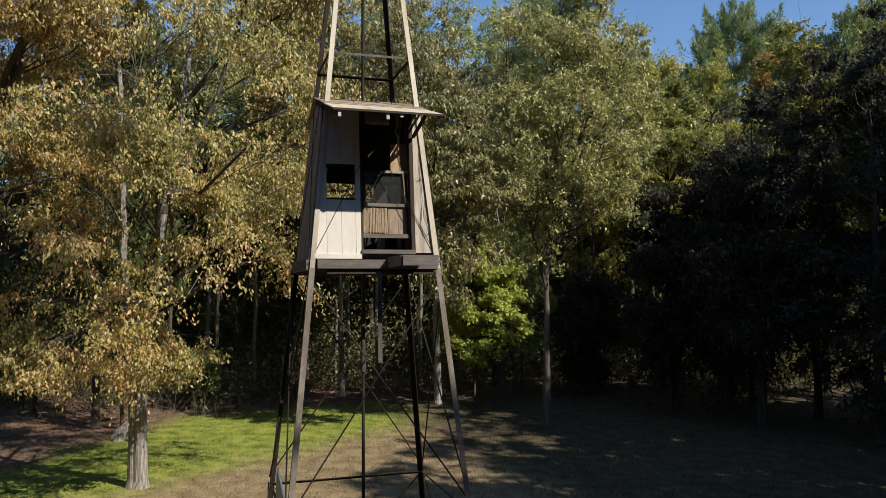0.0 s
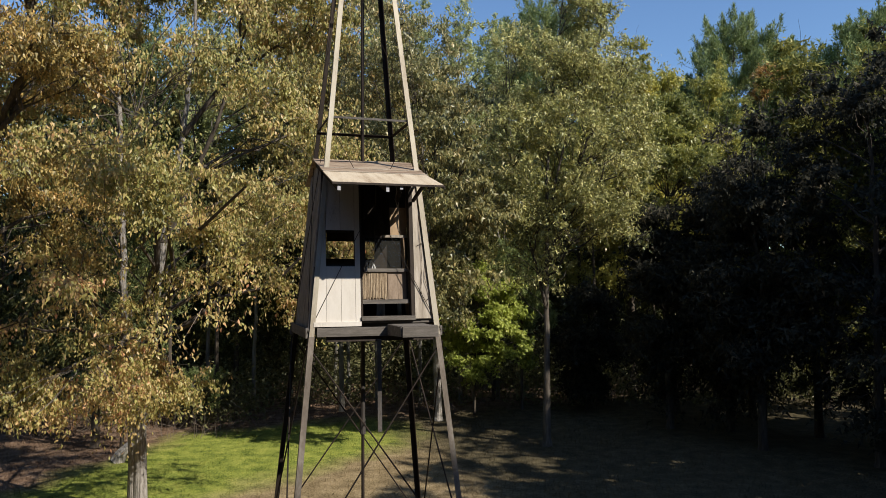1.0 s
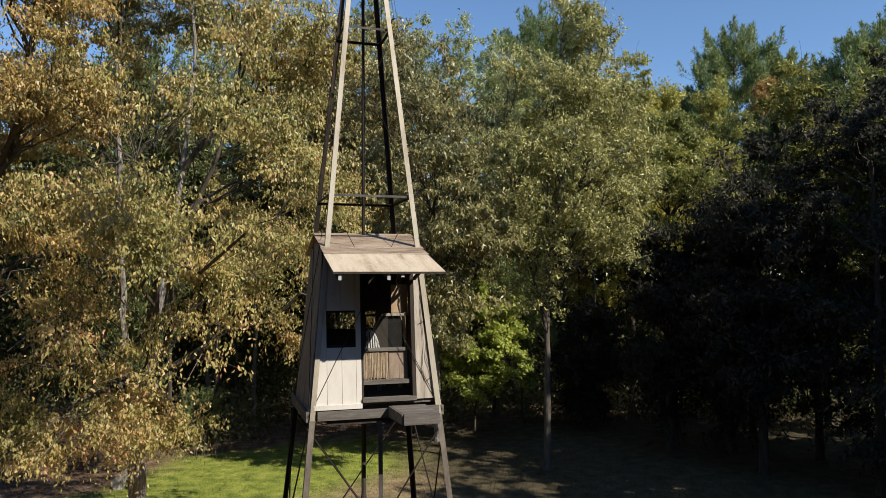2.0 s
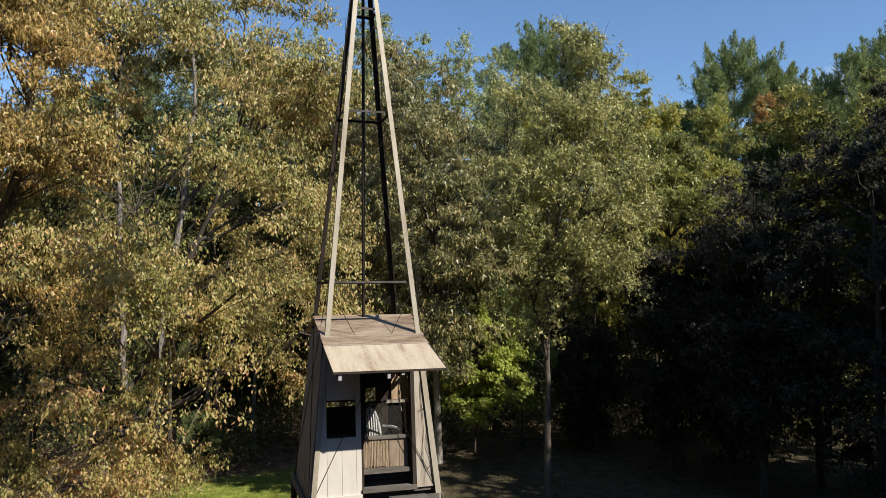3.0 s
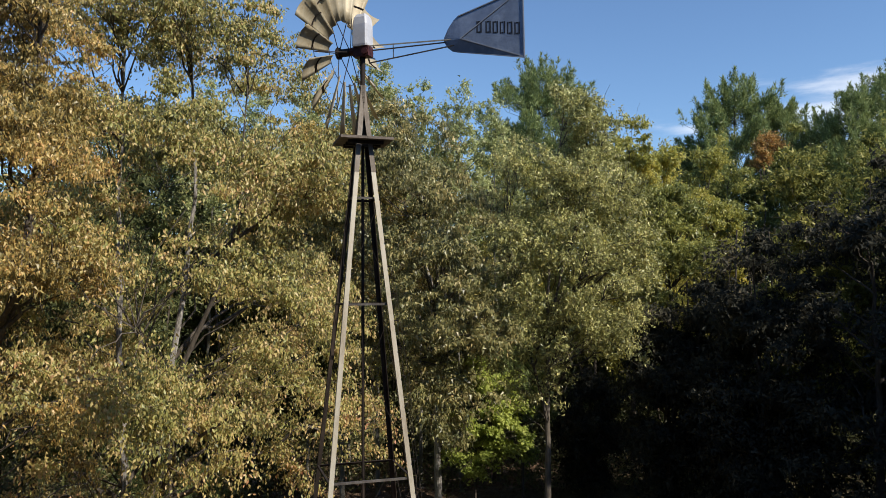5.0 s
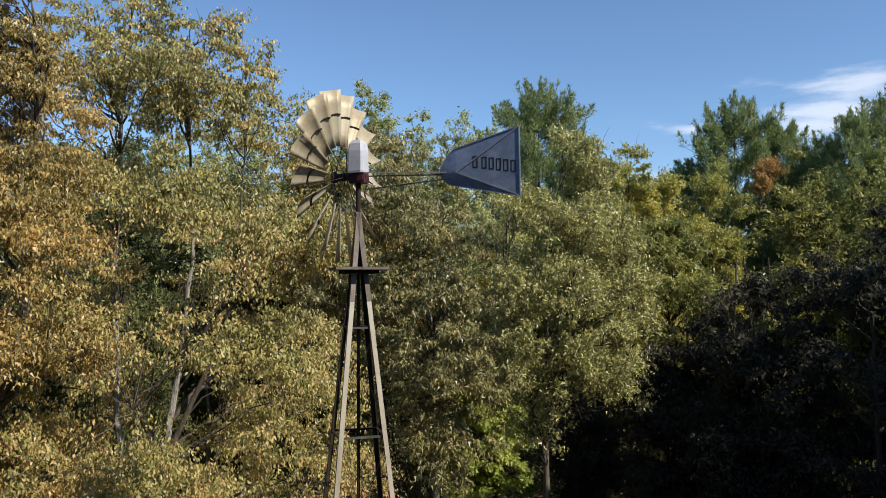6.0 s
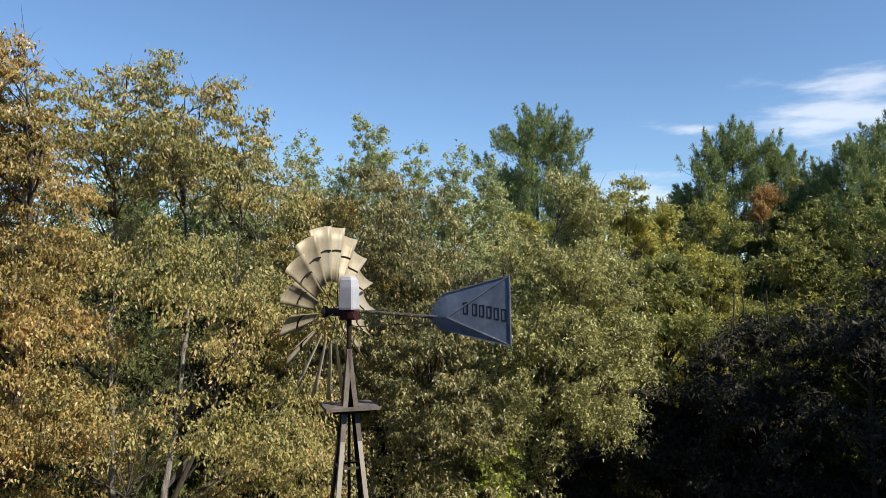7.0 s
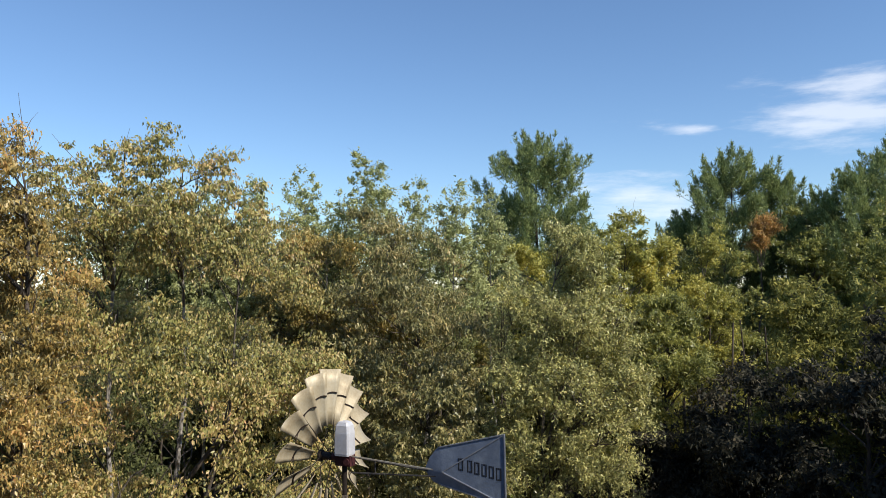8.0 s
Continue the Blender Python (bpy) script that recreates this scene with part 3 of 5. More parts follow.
def pine(label, base, height, spread, seed, mat=None, low=0.18, whorls=32, group="", tuft=0.42, dense=1.0, name="pine_tree"):
    """A white pine: whorls of rising boughs with tufts of needles."""
    mat = mat or NEEDLE
    rng = np.random.default_rng(seed)
    ob = thing(name, (*base, 0), label, "tree", group)
    g = Geo()
    g.tube([(0, 0, height * t) for t in (0, 0.02, 0.3, 0.6, 0.85, 1.0)], [height * r for r in (0.0135, 0.0105, 0.0085, 0.0055, 0.0025, 0.0006)], 10, 0.07, seed)
    tips, ways = [], []
    for w in range(whorls):
        t = low + (1 - low) * ((w + 0.3 * rng.random()) / whorls)
        z = height * t
        prof = spread * (1 - ((t - low) / (1 - low)) ** 2.8) ** 0.70 * (0.75 if t < low + 0.12 else 1.0) + 0.25
        count = 5
        turn = rng.random() * 6.28
        for b in range(count):
            ang = turn + b * 2 * math.pi / count + rng.normal() * 0.22
            ln = prof * rng.uniform(0.7, 1.14)
            z = height * min(0.99, t + rng.normal() * 0.018)
            out = np.array((math.cos(ang), math.sin(ang), 0.0))
            rise = 0.05 + 0.45 * t
            end = np.array((0, 0, z)) + out * ln + np.array((0, 0, ln * rise))
            path = bend((0, 0, z), end, rng, 4, -0.06)
            g.tube(path, [0.05 * (1 - 0.2 * j) * (1.2 - t) + 0.008 for j in range(5)], 3)
            # plumes of needles, each standing upright on the bough
            cross = np.array((-out[1], out[0], 0.0))
            plumes = 2 + int(1.6 * ln * dense)
            for q in range(plumes):
                u = 1.0 if q == 0 else rng.uniform(0.2, 1.0)
                mid = np.array((0, 0, z)) + (end - np.array((0, 0, z))) * u + cross * rng.normal() * 0.22 * ln * (1.25 - u)
                k = 46
                tall = rng.uniform(1.6, 4.2) * tuft
                t_ = rng.random((k, 1))
                wide = tuft * 0.95 * (1.05 - t_) ** 0.7
                p = mid + rng.normal(size=(k, 3)) * np.array((0.5, 0.5, 0.15)) * wide + t_ * tall * (np.array((0, 0, 1.0)) + out * 0.28)
                tips.append(p)
                ways.append(unit(unit(p - mid - np.array((0, 0, tall * 0.2))) * 0.6 + rng.normal(size=(k, 3)) * 0.25 + np.array((0, 0, 0.7))))
    p, wy = np.concatenate(tips), np.concatenate(ways)
    blades = 3
    k = len(p) * blades
    root = np.repeat(p, blades, 0)
    d = unit(np.repeat(wy, blades, 0) + rng.normal(size=(k, 3)) * 0.45)
    side = unit(np.cross(d, rng.normal(size=(k, 3))))
    ln = (tuft * rng.uniform(0.5, 1.0, k))[:, None]
    verts = np.empty((k, 3, 3))
    verts[:, 0], verts[:, 1], verts[:, 2] = root - side * ln * 0.08, root + side * ln * 0.08, root + d * ln
    part("trunk", g, DARKBARK, ob)
    part("crown", array_mesh("crown", verts.reshape(-1, 3), np.arange(k * 3).reshape(-1, 3), mat), mat, ob)
    return ob


# ---- ground ----
def build_ground():
    rng = np.random.default_rng(4)
    xs = np.concatenate([np.linspace(-900, -60, 12), np.linspace(-50, 50, 101), np.linspace(60, 900, 12)])
    ys = np.concatenate([np.linspace(-900, -20, 12), np.linspace(-10, 80, 91), np.linspace(90, 900, 12)])
    gx, gy = np.meshgrid(xs, ys, indexing="ij")
    gz = 0.05 * np.sin(gx * 0.31 + 1.0) * np.cos(gy * 0.27) + 0.03 * np.sin(gx * 0.9 + gy * 0.7) - 0.03
    verts = np.stack([gx, gy, gz], -1).reshape(-1, 3)
    nx, ny = len(xs), len(ys)
    i, j = np.meshgrid(np.arange(nx - 1), np.arange(ny - 1), indexing="ij")
    a = (i * ny + j).ravel()
    faces = np.concatenate([np.stack([a, a + ny, a + ny + 1], 1), np.stack([a, a + ny + 1, a + 1], 1)])
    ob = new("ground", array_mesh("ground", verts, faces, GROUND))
    tagged(ob, "mown lawn, green to straw brown, with leaf litter under the trees", "ground", kind="structure")
    # blades of grass
    k = 48000
    x, y = rng.uniform(-22, 16, k), 19 + 28 * rng.random(k)
    root = np.stack([x, y, 0.05 * np.sin(x * 0.31 + 1.0) * np.cos(y * 0.27) + 0.03 * np.sin(x * 0.9 + y * 0.7) - 0.03], 1)
    ang = rng.random(k) * 6.283
    side = np.stack([np.cos(ang), np.sin(ang), np.zeros(k)], 1)
    h = rng.uniform(0.05, 0.13, k)[:, None]
    lean = rng.normal(size=(k, 3)) * np.array((0.5, 0.5, 0)) + np.array((0, 0, 1))
    verts = np.empty((k, 3, 3))
    verts[:, 0], verts[:, 1], verts[:, 2] = root - side * 0.012, root + side * 0.012, root + lean * h
    ob = new("grass", array_mesh("grass", verts.reshape(-1, 3), np.arange(k * 3).reshape(-1, 3), GRASS))
    tagged(ob, "short mown grass, green and straw coloured", "grass", kind="stuff")


build_ground()


# ---- the windmill tower ----
TOWER_X, TOWER_Y, TOWER_TURN = -1.160, 10.930, 17.39
GIRTS = (3.2, 7.01, 9.446, 11.883, 13.43)
PLATFORM_Z, HUB_Z = 14.28, 15.66


def half(z):
    """Half the tower's width at that height."""
    return 1.5304 - 0.09955 * z


def corner(i, z, out=0.0):
    sx, sy = ((-1, -1), (1, -1), (1, 1), (-1, 1))[i]
    w = half(z) + out
    return Vector((sx * w, sy * w, z))


def build_tower():
    mill = thing("windmill", (TOWER_X, TOWER_Y, 0), "tall four-legged steel farm windmill with galvanized blades, standing on the lawn", "windmill", turn=TOWER_TURN)
    for i in range(4):
        sx, sy = ((-1, -1), (1, -1), (1, 1), (-1, 1))[i]
        front = i < 2
        proud = Vector((0, -0.03 if front else 0.0, 0))
        # rear legs, and girts off the front, are coloured dark as if shaded
        leg = part("leg", Geo().angle(corner(i, 6.3) + proud, corner(i, 13.85) + proud, (-sx, 0, 0), (0, -sy, 0), 0.066, 0.008), STEEL_LIGHT if front else STEEL_RUST_SHADE, mill,
                   "pale weathered angle-iron leg" if front else "rear angle-iron leg, coloured dark for its shade")
        part("leg_foot_length", Geo().angle(corner(i, -0.1, 0.004) + proud, corner(i, 6.45, 0.004) + proud, (-sx, 0, 0), (0, -sy, 0), 0.074, 0.008), STEEL_LEG if front else STEEL_RUST_SHADE, leg, "brown lower length")
        part("leg_head_length", Geo().angle(corner(i, 13.80, 0.004) + proud, corner(i, 15.12, 0.004) + proud * 0.5, (-sx, 0, 0), (0, -sy, 0), 0.07, 0.008), STEEL_LEG if front else STEEL_RUST_SHADE, leg, "brown upper length")
    for z in GIRTS:
        for i in range(4):
            if z == 7.01 or (z == 3.2 and i == 0):
                continue
            a, b = corner(i, z), corner((i + 1) % 4, z)
            part("girt", Geo().angle(a, b, (0, 0, -1), Vector((0, 0, 1)).cross(b - a).normalized(), 0.03 if i != 2 else 0.036, 0.005), STEEL_MID if i == 0 else STEEL_RUST_SHADE, mill)
    # crossed rods between the girts, one bay above another
    bays = ((0.3, 3.2, 0.010), (3.3, 6.35, 0.011), (6.5, 9.40, 0.0045), (9.5, 11.85, 0.003), (11.95, 13.4, 0.003))
    for z0, z1, r in bays:
        for i in range(4):
            for a, b in ((corner(i, z0, 0.012), corner((i + 1) % 4, z1, 0.012)), (corner((i + 1) % 4, z0, 0.022), corner(i, z1, 0.022))):
                part("brace", Geo().tube([a, b], [r, r], 6), STEEL_RUST_SHADE, mill)
    # a post from the lower crossing of the front braces to the floor
    part("strut", Geo().beam((0.02, -half(5.2) - 0.03, 5.2), (0.04, -half(6.4) - 0.02, 6.4), 0.055, 0.04), STEEL_MID, mill, "dull steel strut under the cabin")
    pipe = Geo().tube([(0, 0, 0), (0, 0, 15.4)], [0.024, 0.024], 10)
    part("pump_rod", pipe, STEEL_RUST_SHADE, mill, "dark vertical pump pipe")
    part("pipe_sleeve", Geo().tube([(0, 0, 5.05), (0, 0, 6.45)], [0.033, 0.033], 10).tube([(0, 0, 4.98), (0, 0, 5.2)], [0.042, 0.042], 10), STEEL_MID, mill, "dull pipe sleeve with a collar")
    # step bolts on the front right leg, every 0.4 m
    for s in range(13):
        z = 8.9 + s * 0.39
        p = corner(1, z)
        part("step_bolt", Geo().tube([p, p + Vector((0.05, -0.09, 0))], [0.008, 0.008], 5), STEEL_RUST_SHADE, mill)
    # small splice bolts on the front legs
    for z in (9.52, 9.95, 11.95, 12.4):
        for i in (0, 1):
            p = corner(i, z, 0.004)
            part("bolt", Geo().tube([p + Vector((0.02 * (1 - 2 * i), 0, 0)), p + Vector((0.02 * (1 - 2 * i), -0.014, 0))], [0.011, 0.009], 6), STEEL_RUST_SHADE, mill)
    # loose wires beside the right-hand legs
    rng = np.random.default_rng(3)
    for u0, r_ in ((0.05, 0.003), (0.09, 0.003), (-0.07, 0.003)):
        pts = [corner(1, z, 0.0) + Vector((u0 + rng.normal() * 0.008, -0.03, 0)) for z in (8.6, 9.3, 10.0, 10.8, 11.6, 12.4)]
        part("wire", Geo().tube(pts, [r_] * 6, 4), STEEL_RUST_SHADE, mill)
    # a bent sheet bracket low on the left-hand side
    part("sheet_bracket", Geo().hexa([(-half(3.3) - 0.01, -0.75, 2.95), (-half(3.3) + 0.015, -0.75, 2.95), (-half(3.3) + 0.015, 0.25, 3.2), (-half(3.3) - 0.01, 0.25, 3.2)], [(-half(3.6) - 0.01, -0.75, 3.42), (-half(3.6) + 0.015, -0.75, 3.42), (-half(3.6) + 0.015, 0.4, 3.62), (-half(3.6) - 0.01, 0.4, 3.62)]), VANE, mill, "dull grey bent sheet bracket")
    # platform planks
    plat = part("platform", Geo().box((-0.26, -0.05, PLATFORM_Z - 0.075), (0.26, 0.0, PLATFORM_Z - 0.022)).box((-0.26, 0.15, PLATFORM_Z - 0.075), (0.26, 0.20, PLATFORM_Z - 0.022)).box((-0.26, -0.25, PLATFORM_Z - 0.075), (0.26, -0.20, PLATFORM_Z - 0.022)), DARKWOOD, mill, "dark wooden platform round the tower head")
    for u0, u1, v0, v1 in ((-0.39, 0.39, -0.36, -0.225), (-0.39, 0.39, 0.225, 0.36), (-0.39, -0.25, -0.22, 0.22), (0.25, 0.39, -0.22, 0.22), (-0.245, -0.11, -0.22, 0.22), (0.11, 0.245, -0.22, 0.22)):
        part("plank", Geo().box((u0, v0, PLATFORM_Z - 0.02), (u1, v1, PLATFORM_Z + 0.018)), OLDPLANK, plat)
    # head: everything that turns with the wind, along the tail's line
    ang = radians(-23.7 - TOWER_TURN)
    ax = Vector((math.cos(ang), math.sin(ang), 0))
    cr = Vector((-ax.y, ax.x, 0))
    up = Vector((0, 0, 1))
    hub = Vector((0, 0, HUB_Z)) - ax * 0.31

    def at(a, c, z):
        return ax * a + cr * c + up * z

    head = Geo()
    head.hexa([at(-0.12, -0.075, 15.55), at(0.14, -0.075, 15.55), at(0.14, 0.075, 15.55), at(-0.12, 0.075, 15.55)], [at(-0.11, -0.08, 15.705), at(0.13, -0.08, 15.705), at(0.13, 0.08, 15.705), at(-0.11, 0.08, 15.705)])
    head.tube([at(-0.12, 0, HUB_Z), at(-0.20, 0, HUB_Z), at(-0.21, 0, HUB_Z), at(-0.36, 0, HUB_Z)], [0.07, 0.06, 0.036, 0.036], 12)
    head.tube([at(0.08, -0.10, 15.62), at(0.08, 0.10, 15.62)], [0.05, 0.05], 12)
    part("gearbox", head, GEARBOX, mill, "oxide-red cast gearbox")
    part("mast_pipe", Geo().tube([at(0, 0, 15.0), at(0, 0, 15.56)], [0.034, 0.04], 12), STEEL_RUST_SHADE, mill, "dark rusty mast pipe")
    hood = Geo()
    rings = []
    for z, ta, tc in ((15.70, 0.122, 0.108), (15.73, 0.127, 0.112), (16.03, 0.122, 0.108), (16.14, 0.108, 0.096), (16.19, 0.08, 0.07), (16.205, 0.035, 0.03)):
        rings.append([at(ta * x + 0.0, tc * y, z) for x, y in ((-1, -0.8), (-0.8, -1), (0.8, -1), (1, -0.8), (1, 0.8), (0.8, 1), (-0.8, 1), (-1, 0.8))])
    faces = [(i * 8 + j, i * 8 + (j + 1) % 8, (i + 1) * 8 + (j + 1) % 8, (i + 1) * 8 + j) for i in range(5) for j in range(8)]
    hood.add([p for r in rings for p in r], faces + [tuple(range(40, 48)), tuple(range(7, -1, -1))])
    part("hood", hood, HOOD, mill, "white enamelled motor hood")
    # wheel: eighteen curved blades on two thin rims, turned a little out of the tail's line
    ang = radians(-20.0 - TOWER_TURN)
    ax = Vector((math.cos(ang), math.sin(ang), 0))
    cr = Vector((-ax.y, ax.x, 0))
    wheel = part("wheel", Geo().tube([hub - ax * 0.09, hub + ax * 0.09], [0.06, 0.06], 14).tube([hub - ax * 0.12, hub - ax * 0.08], [0.09, 0.09], 14), STEEL_RUST_SHADE, mill, "eighteen-bladed wind wheel")
    for r, off in ((0.50, 0.0), (0.93, -0.02)):
        ring = [hub + ax * off + cr * (r * math.cos(a)) + up * (r * math.sin(a)) for a in [2 * math.pi * i / 72 for i in range(73)]]
        part("rim", Geo().tube(ring, [0.005] * 73, 5), STEEL_RUST_SHADE, wheel)
    for i in range(6):
        a = 2 * math.pi * (i + 0.25) / 6
        d = cr * math.cos(a) + up * math.sin(a)
        for off in (-0.09, 0.09):
            part("spoke", Geo().tube([hub + ax * off + d * 0.06, hub + d * 0.97], [0.007, 0.007], 5), STEEL_RUST_SHADE, wheel)
    for i in range(18):
        a = 2 * math.pi * (i + 0.30) / 18
        d = cr * math.cos(a) + up * math.sin(a)
        tn = -cr * math.sin(a) + up * math.cos(a)
        g = Geo()
        rows, cols, thick = 4, 6, 0.003
        front, rear = [], []
        for k in range(rows + 1):
            t = k / rows
            r = 0.47 + 0.82 * t
            wid = 0.145 + 0.22 * t
            pitch = radians(-35)
            for m in range(cols + 1):
                s = m / cols - 0.5
                across = tn * math.cos(pitch) + ax * math.sin(pitch)
                nrm = ax * math.cos(pitch) - tn * math.sin(pitch)
                p = hub + d * r + across * (s * wid) + nrm * (wid * 0.55 * (s * s - 0.25) + 0.02)
                front.append(p)
                rear.append(p - nrm * thick)
        q = cols + 1
        m_ = (rows + 1) * q
        faces = []
        for k in range(rows):
            for m in range(cols):
                j = k * q + m
                faces += [(j, j + 1, j + q + 1, j + q), (m_ + j, m_ + j + q, m_ + j + q + 1, m_ + j + 1)]
            faces += [(k * q, k * q + q, m_ + k * q + q, m_ + k * q), (k * q + cols, m_ + k * q + cols, m_ + k * q + q + cols, k * q + q + cols)]
        for m in range(cols):
            faces += [(m, m_ + m, m_ + m + 1, m + 1), (rows * q + m, rows * q + m + 1, m_ + rows * q + m + 1, m_ + rows * q + m)]
        g.add(front + rear, faces)
        part("blade", g, BLADE, wheel, smooth=True)
        # the steel strip that holds the blade, bent to its curve
        wid = 0.145 + 0.22 * (0.93 - 0.47) / 0.82
        strip = []
        for m in range(7):
            q_ = 0.92 * (m / 6 - 0.5)
            strip.append(hub + d * (0.93 + 0.012 * math.sin(m)) + across * (q_ * wid) + nrm * (wid * 0.55 * (q_ * q_ - 0.25) + 0.031))
        part("blade_strip", Geo().tube(strip, [0.011] * 7, 5), STEEL_RUST_SHADE, wheel)
    ang = radians(-23.7 - TOWER_TURN)
    ax = Vector((math.cos(ang), math.sin(ang), 0))
    cr = Vector((-ax.y, ax.x, 0))
    # tail: two booms and the vane
    # the upper boom's pale steel stands for the highlight along it
    for z0, z1, c0, mat in ((15.70, 15.61, -0.03, STEEL_LIGHT), (15.45, 15.53, 0.0, STEEL_MID), (15.66, 15.58, 0.07, STEEL_MID)):
        part("tail_boom", Geo().beam(at(0.11, c0, z0), at(1.55, -0.012, z1), 0.013, 0.017), mat, mill, "slim steel tail boom")
    part("boom_link", Geo().beam(at(0.52, 0.0, 15.475), at(0.52, -0.01, 15.675), 0.010, 0.012), STEEL_MID, mill)
    outline = [(1.335, 15.59), (1.335, 15.66), (1.395, 15.78), (1.48, 15.89), (1.54, 15.94), (2.52, 16.19), (2.535, 15.215), (1.54, 15.42), (1.46, 15.445), (1.39, 15.505)]
    # the sheet is pressed out along two ribs that meet near its point
    g = Geo()
    k = len(outline)
    apex, depth = (1.60, 15.60), 0.035
    rim = [at(a, 0.004, z) for a, z in outline] + [at(a, -0.004, z) for a, z in outline]
    g.add(rim + [at(apex[0], 0.004 - depth, apex[1]), at(apex[0], -0.004 - depth, apex[1])], [((i + 1) % k, i, 2 * k) for i in range(k)] + [(k + i, k + (i + 1) % k, 2 * k + 1) for i in range(k)] + [(i, (i + 1) % k, k + (i + 1) % k, k + i) for i in range(k)])
    vane = part("vane", g, VANE, mill, "grey sheet-steel tail vane")
    for a1, z1 in ((2.49, 16.165), (2.505, 15.24)):
        part("rib", Geo().beam(at(apex[0], -0.010 - depth, apex[1]), at(a1, -0.010, z1), 0.014, 0.010, cr), VANE_EDGE, vane)
    for a0, z0, a1, z1 in ((2.524, 15.225, 2.512, 16.18), (1.55, 15.935, 2.51, 16.18), (1.54, 15.425, 2.52, 15.222)):
        part("rib", Geo().beam(at(a0, -0.012, z0), at(a1, -0.012, z1), 0.014, 0.010, cr), VANE_EDGE, vane)
    # the maker's stencilling: plain dark shapes
    for b in range(6):
        a0 = 1.84 + b * 0.104 + (0.0 if b == 0 else 0.028)
        z0 = 15.645 - 0.018 * b
        hgt = 0.168
        lie = depth * (2.53 - a0 - 0.04) / (2.53 - apex[0])
        g = Geo()
        for s0, s1, t0, t1 in ((0, 0.019, 0, 1), (0.059, 0.078, 0, 1), (0.023, 0.055, 0.88, 1.0), (0.023, 0.055, 0.0, 0.12)):
            g.hexa([at(a0 + s0, -0.0062 - lie, z0 + t0 * hgt), at(a0 + s1, -0.0062 - lie, z0 + t0 * hgt), at(a0 + s1, -0.0030 - lie, z0 + t0 * hgt), at(a0 + s0, -0.0030 - lie, z0 + t0 * hgt)],
                   [at(a0 + s0, -0.0062 - lie, z0 + t1 * hgt), at(a0 + s1, -0.0062 - lie, z0 + t1 * hgt), at(a0 + s1, -0.0030 - lie, z0 + t1 * hgt), at(a0 + s0, -0.0030 - lie, z0 + t1 * hgt)])
        part("stencil_mark", g, BLACK, vane, "black stencilled mark")
    return mill


build_tower()


# ---- the lookout cabin ----
def build_cabin():
    cab = thing("lookout_cabin", (TOWER_X, TOWER_Y, 6.3), "weathered wooden lookout cabin with white siding, built into a windmill tower", "cabin", turn=TOWER_TURN)
    B = 6.3

    def slab(side, a0, a1, z0, z1, out0, out1):
        """A wall piece that leans with the tower, on side f, b, l or r, from a0 to a1 along it (numbers, or pairs for low and high)."""
        (al0, ah0) = a0 if isinstance(a0, tuple) else (a0, a0)
        (al1, ah1) = a1 if isinstance(a1, tuple) else (a1, a1)
        low, high = [], []
        for store, z, p, q in ((low, z0, al0, al1), (high, z1, ah0, ah1)):
            i, o = half(z) + out0, half(z) + out1
            pts = {"f": [(p, -o), (q, -o), (q, -i), (p, -i)], "b": [(p, i), (q, i), (q, o), (p, o)],
                   "l": [(-o, p), (-i, p), (-i, q), (-o, q)], "r": [(i, p), (o, p), (o, q), (i, q)]}[side]
            store.extend([(x, y, z - B) for x, y in pts])
        return Geo().hexa(low, high)

    def roofline(v):
        """Height of the roof's underside over v."""
        return 8.362 + (v + 1.85) * 0.302 - 0.035 if v < 0.08 else 8.945 - (v - 0.08) * 0.289 - 0.035

    # floor and its frame
    part("floor", Geo().box((-0.84, -0.84, 0.305), (0.84, 0.84, 0.345)), GREYDECK, cab)
    for v in (-0.76, -0.27, 0.27, 0.76):
        part("joist", Geo().box((-0.86, v - 0.02, 0.17), (0.86, v + 0.02, 0.30)), GREYDECK, cab)
    part("fascia_board", Geo().box((-0.79, -0.945, 0.145), (0.16, -0.905, 0.262)), GREYDECK, cab, "grey weathered fascia board")
    part("fascia_board", Geo().box((0.164, -0.940, 0.14), (0.85, -0.905, 0.27)), GREYDECK, cab, "grey weathered fascia board")
    part("side_beam", Geo().box((-0.93, -0.89, 0.13), (-0.89, 0.90, 0.26)), GREYDECK, cab)
    part("side_beam", Geo().box((0.89, -0.89, 0.13), (0.93, 0.90, 0.26)), GREYDECK, cab)
    part("cross_beam", Geo().box((-0.95, 0.84, 0.08), (0.95, 0.91, 0.165)), GREYDECK, cab)
    part("cross_beam", Geo().box((-0.66, -0.90, 0.075), (0.80, -0.84, 0.14)), DARKWOOD, cab)
    step = part("step_platform", Geo().box((0.19, -1.64, 0.20), (0.60, -0.95, 0.262)), GREYDECK, cab, "small grey plank step before the doorway")
    for k in range(4):
        v = -1.672 + k * 0.178
        part("plank", Geo().box((0.165, v, 0.266), (0.625 + 0.012 * (k % 2), v + 0.17, 0.298)), GREYDECK, step)
    part("plank", Geo().box((0.165, -1.70, 0.165), (0.63, -1.676, 0.294)), GREYDECK, step)
    part("plank", Geo().hexa([(0.145, -1.67, 0.17), (0.163, -1.67, 0.17), (0.163, -0.95, 0.15), (0.145, -0.95, 0.15)], [(0.145, -1.67, 0.294), (0.163, -1.67, 0.294), (0.163, -0.95, 0.294), (0.145, -0.95, 0.294)]), GREYDECK, step)
    # front wall, left of the doorway: grooved white siding with an unglazed window
    WL, WR, ZB, ZT = -0.655, -0.262, 7.37, 7.86
    wall = part("front_wall", slab("f", (-0.87, -0.665), (-0.655, -0.655), 6.62, 8.66, -0.012, 0.004), WHITEWALL, cab, "chalky white grooved siding panel")
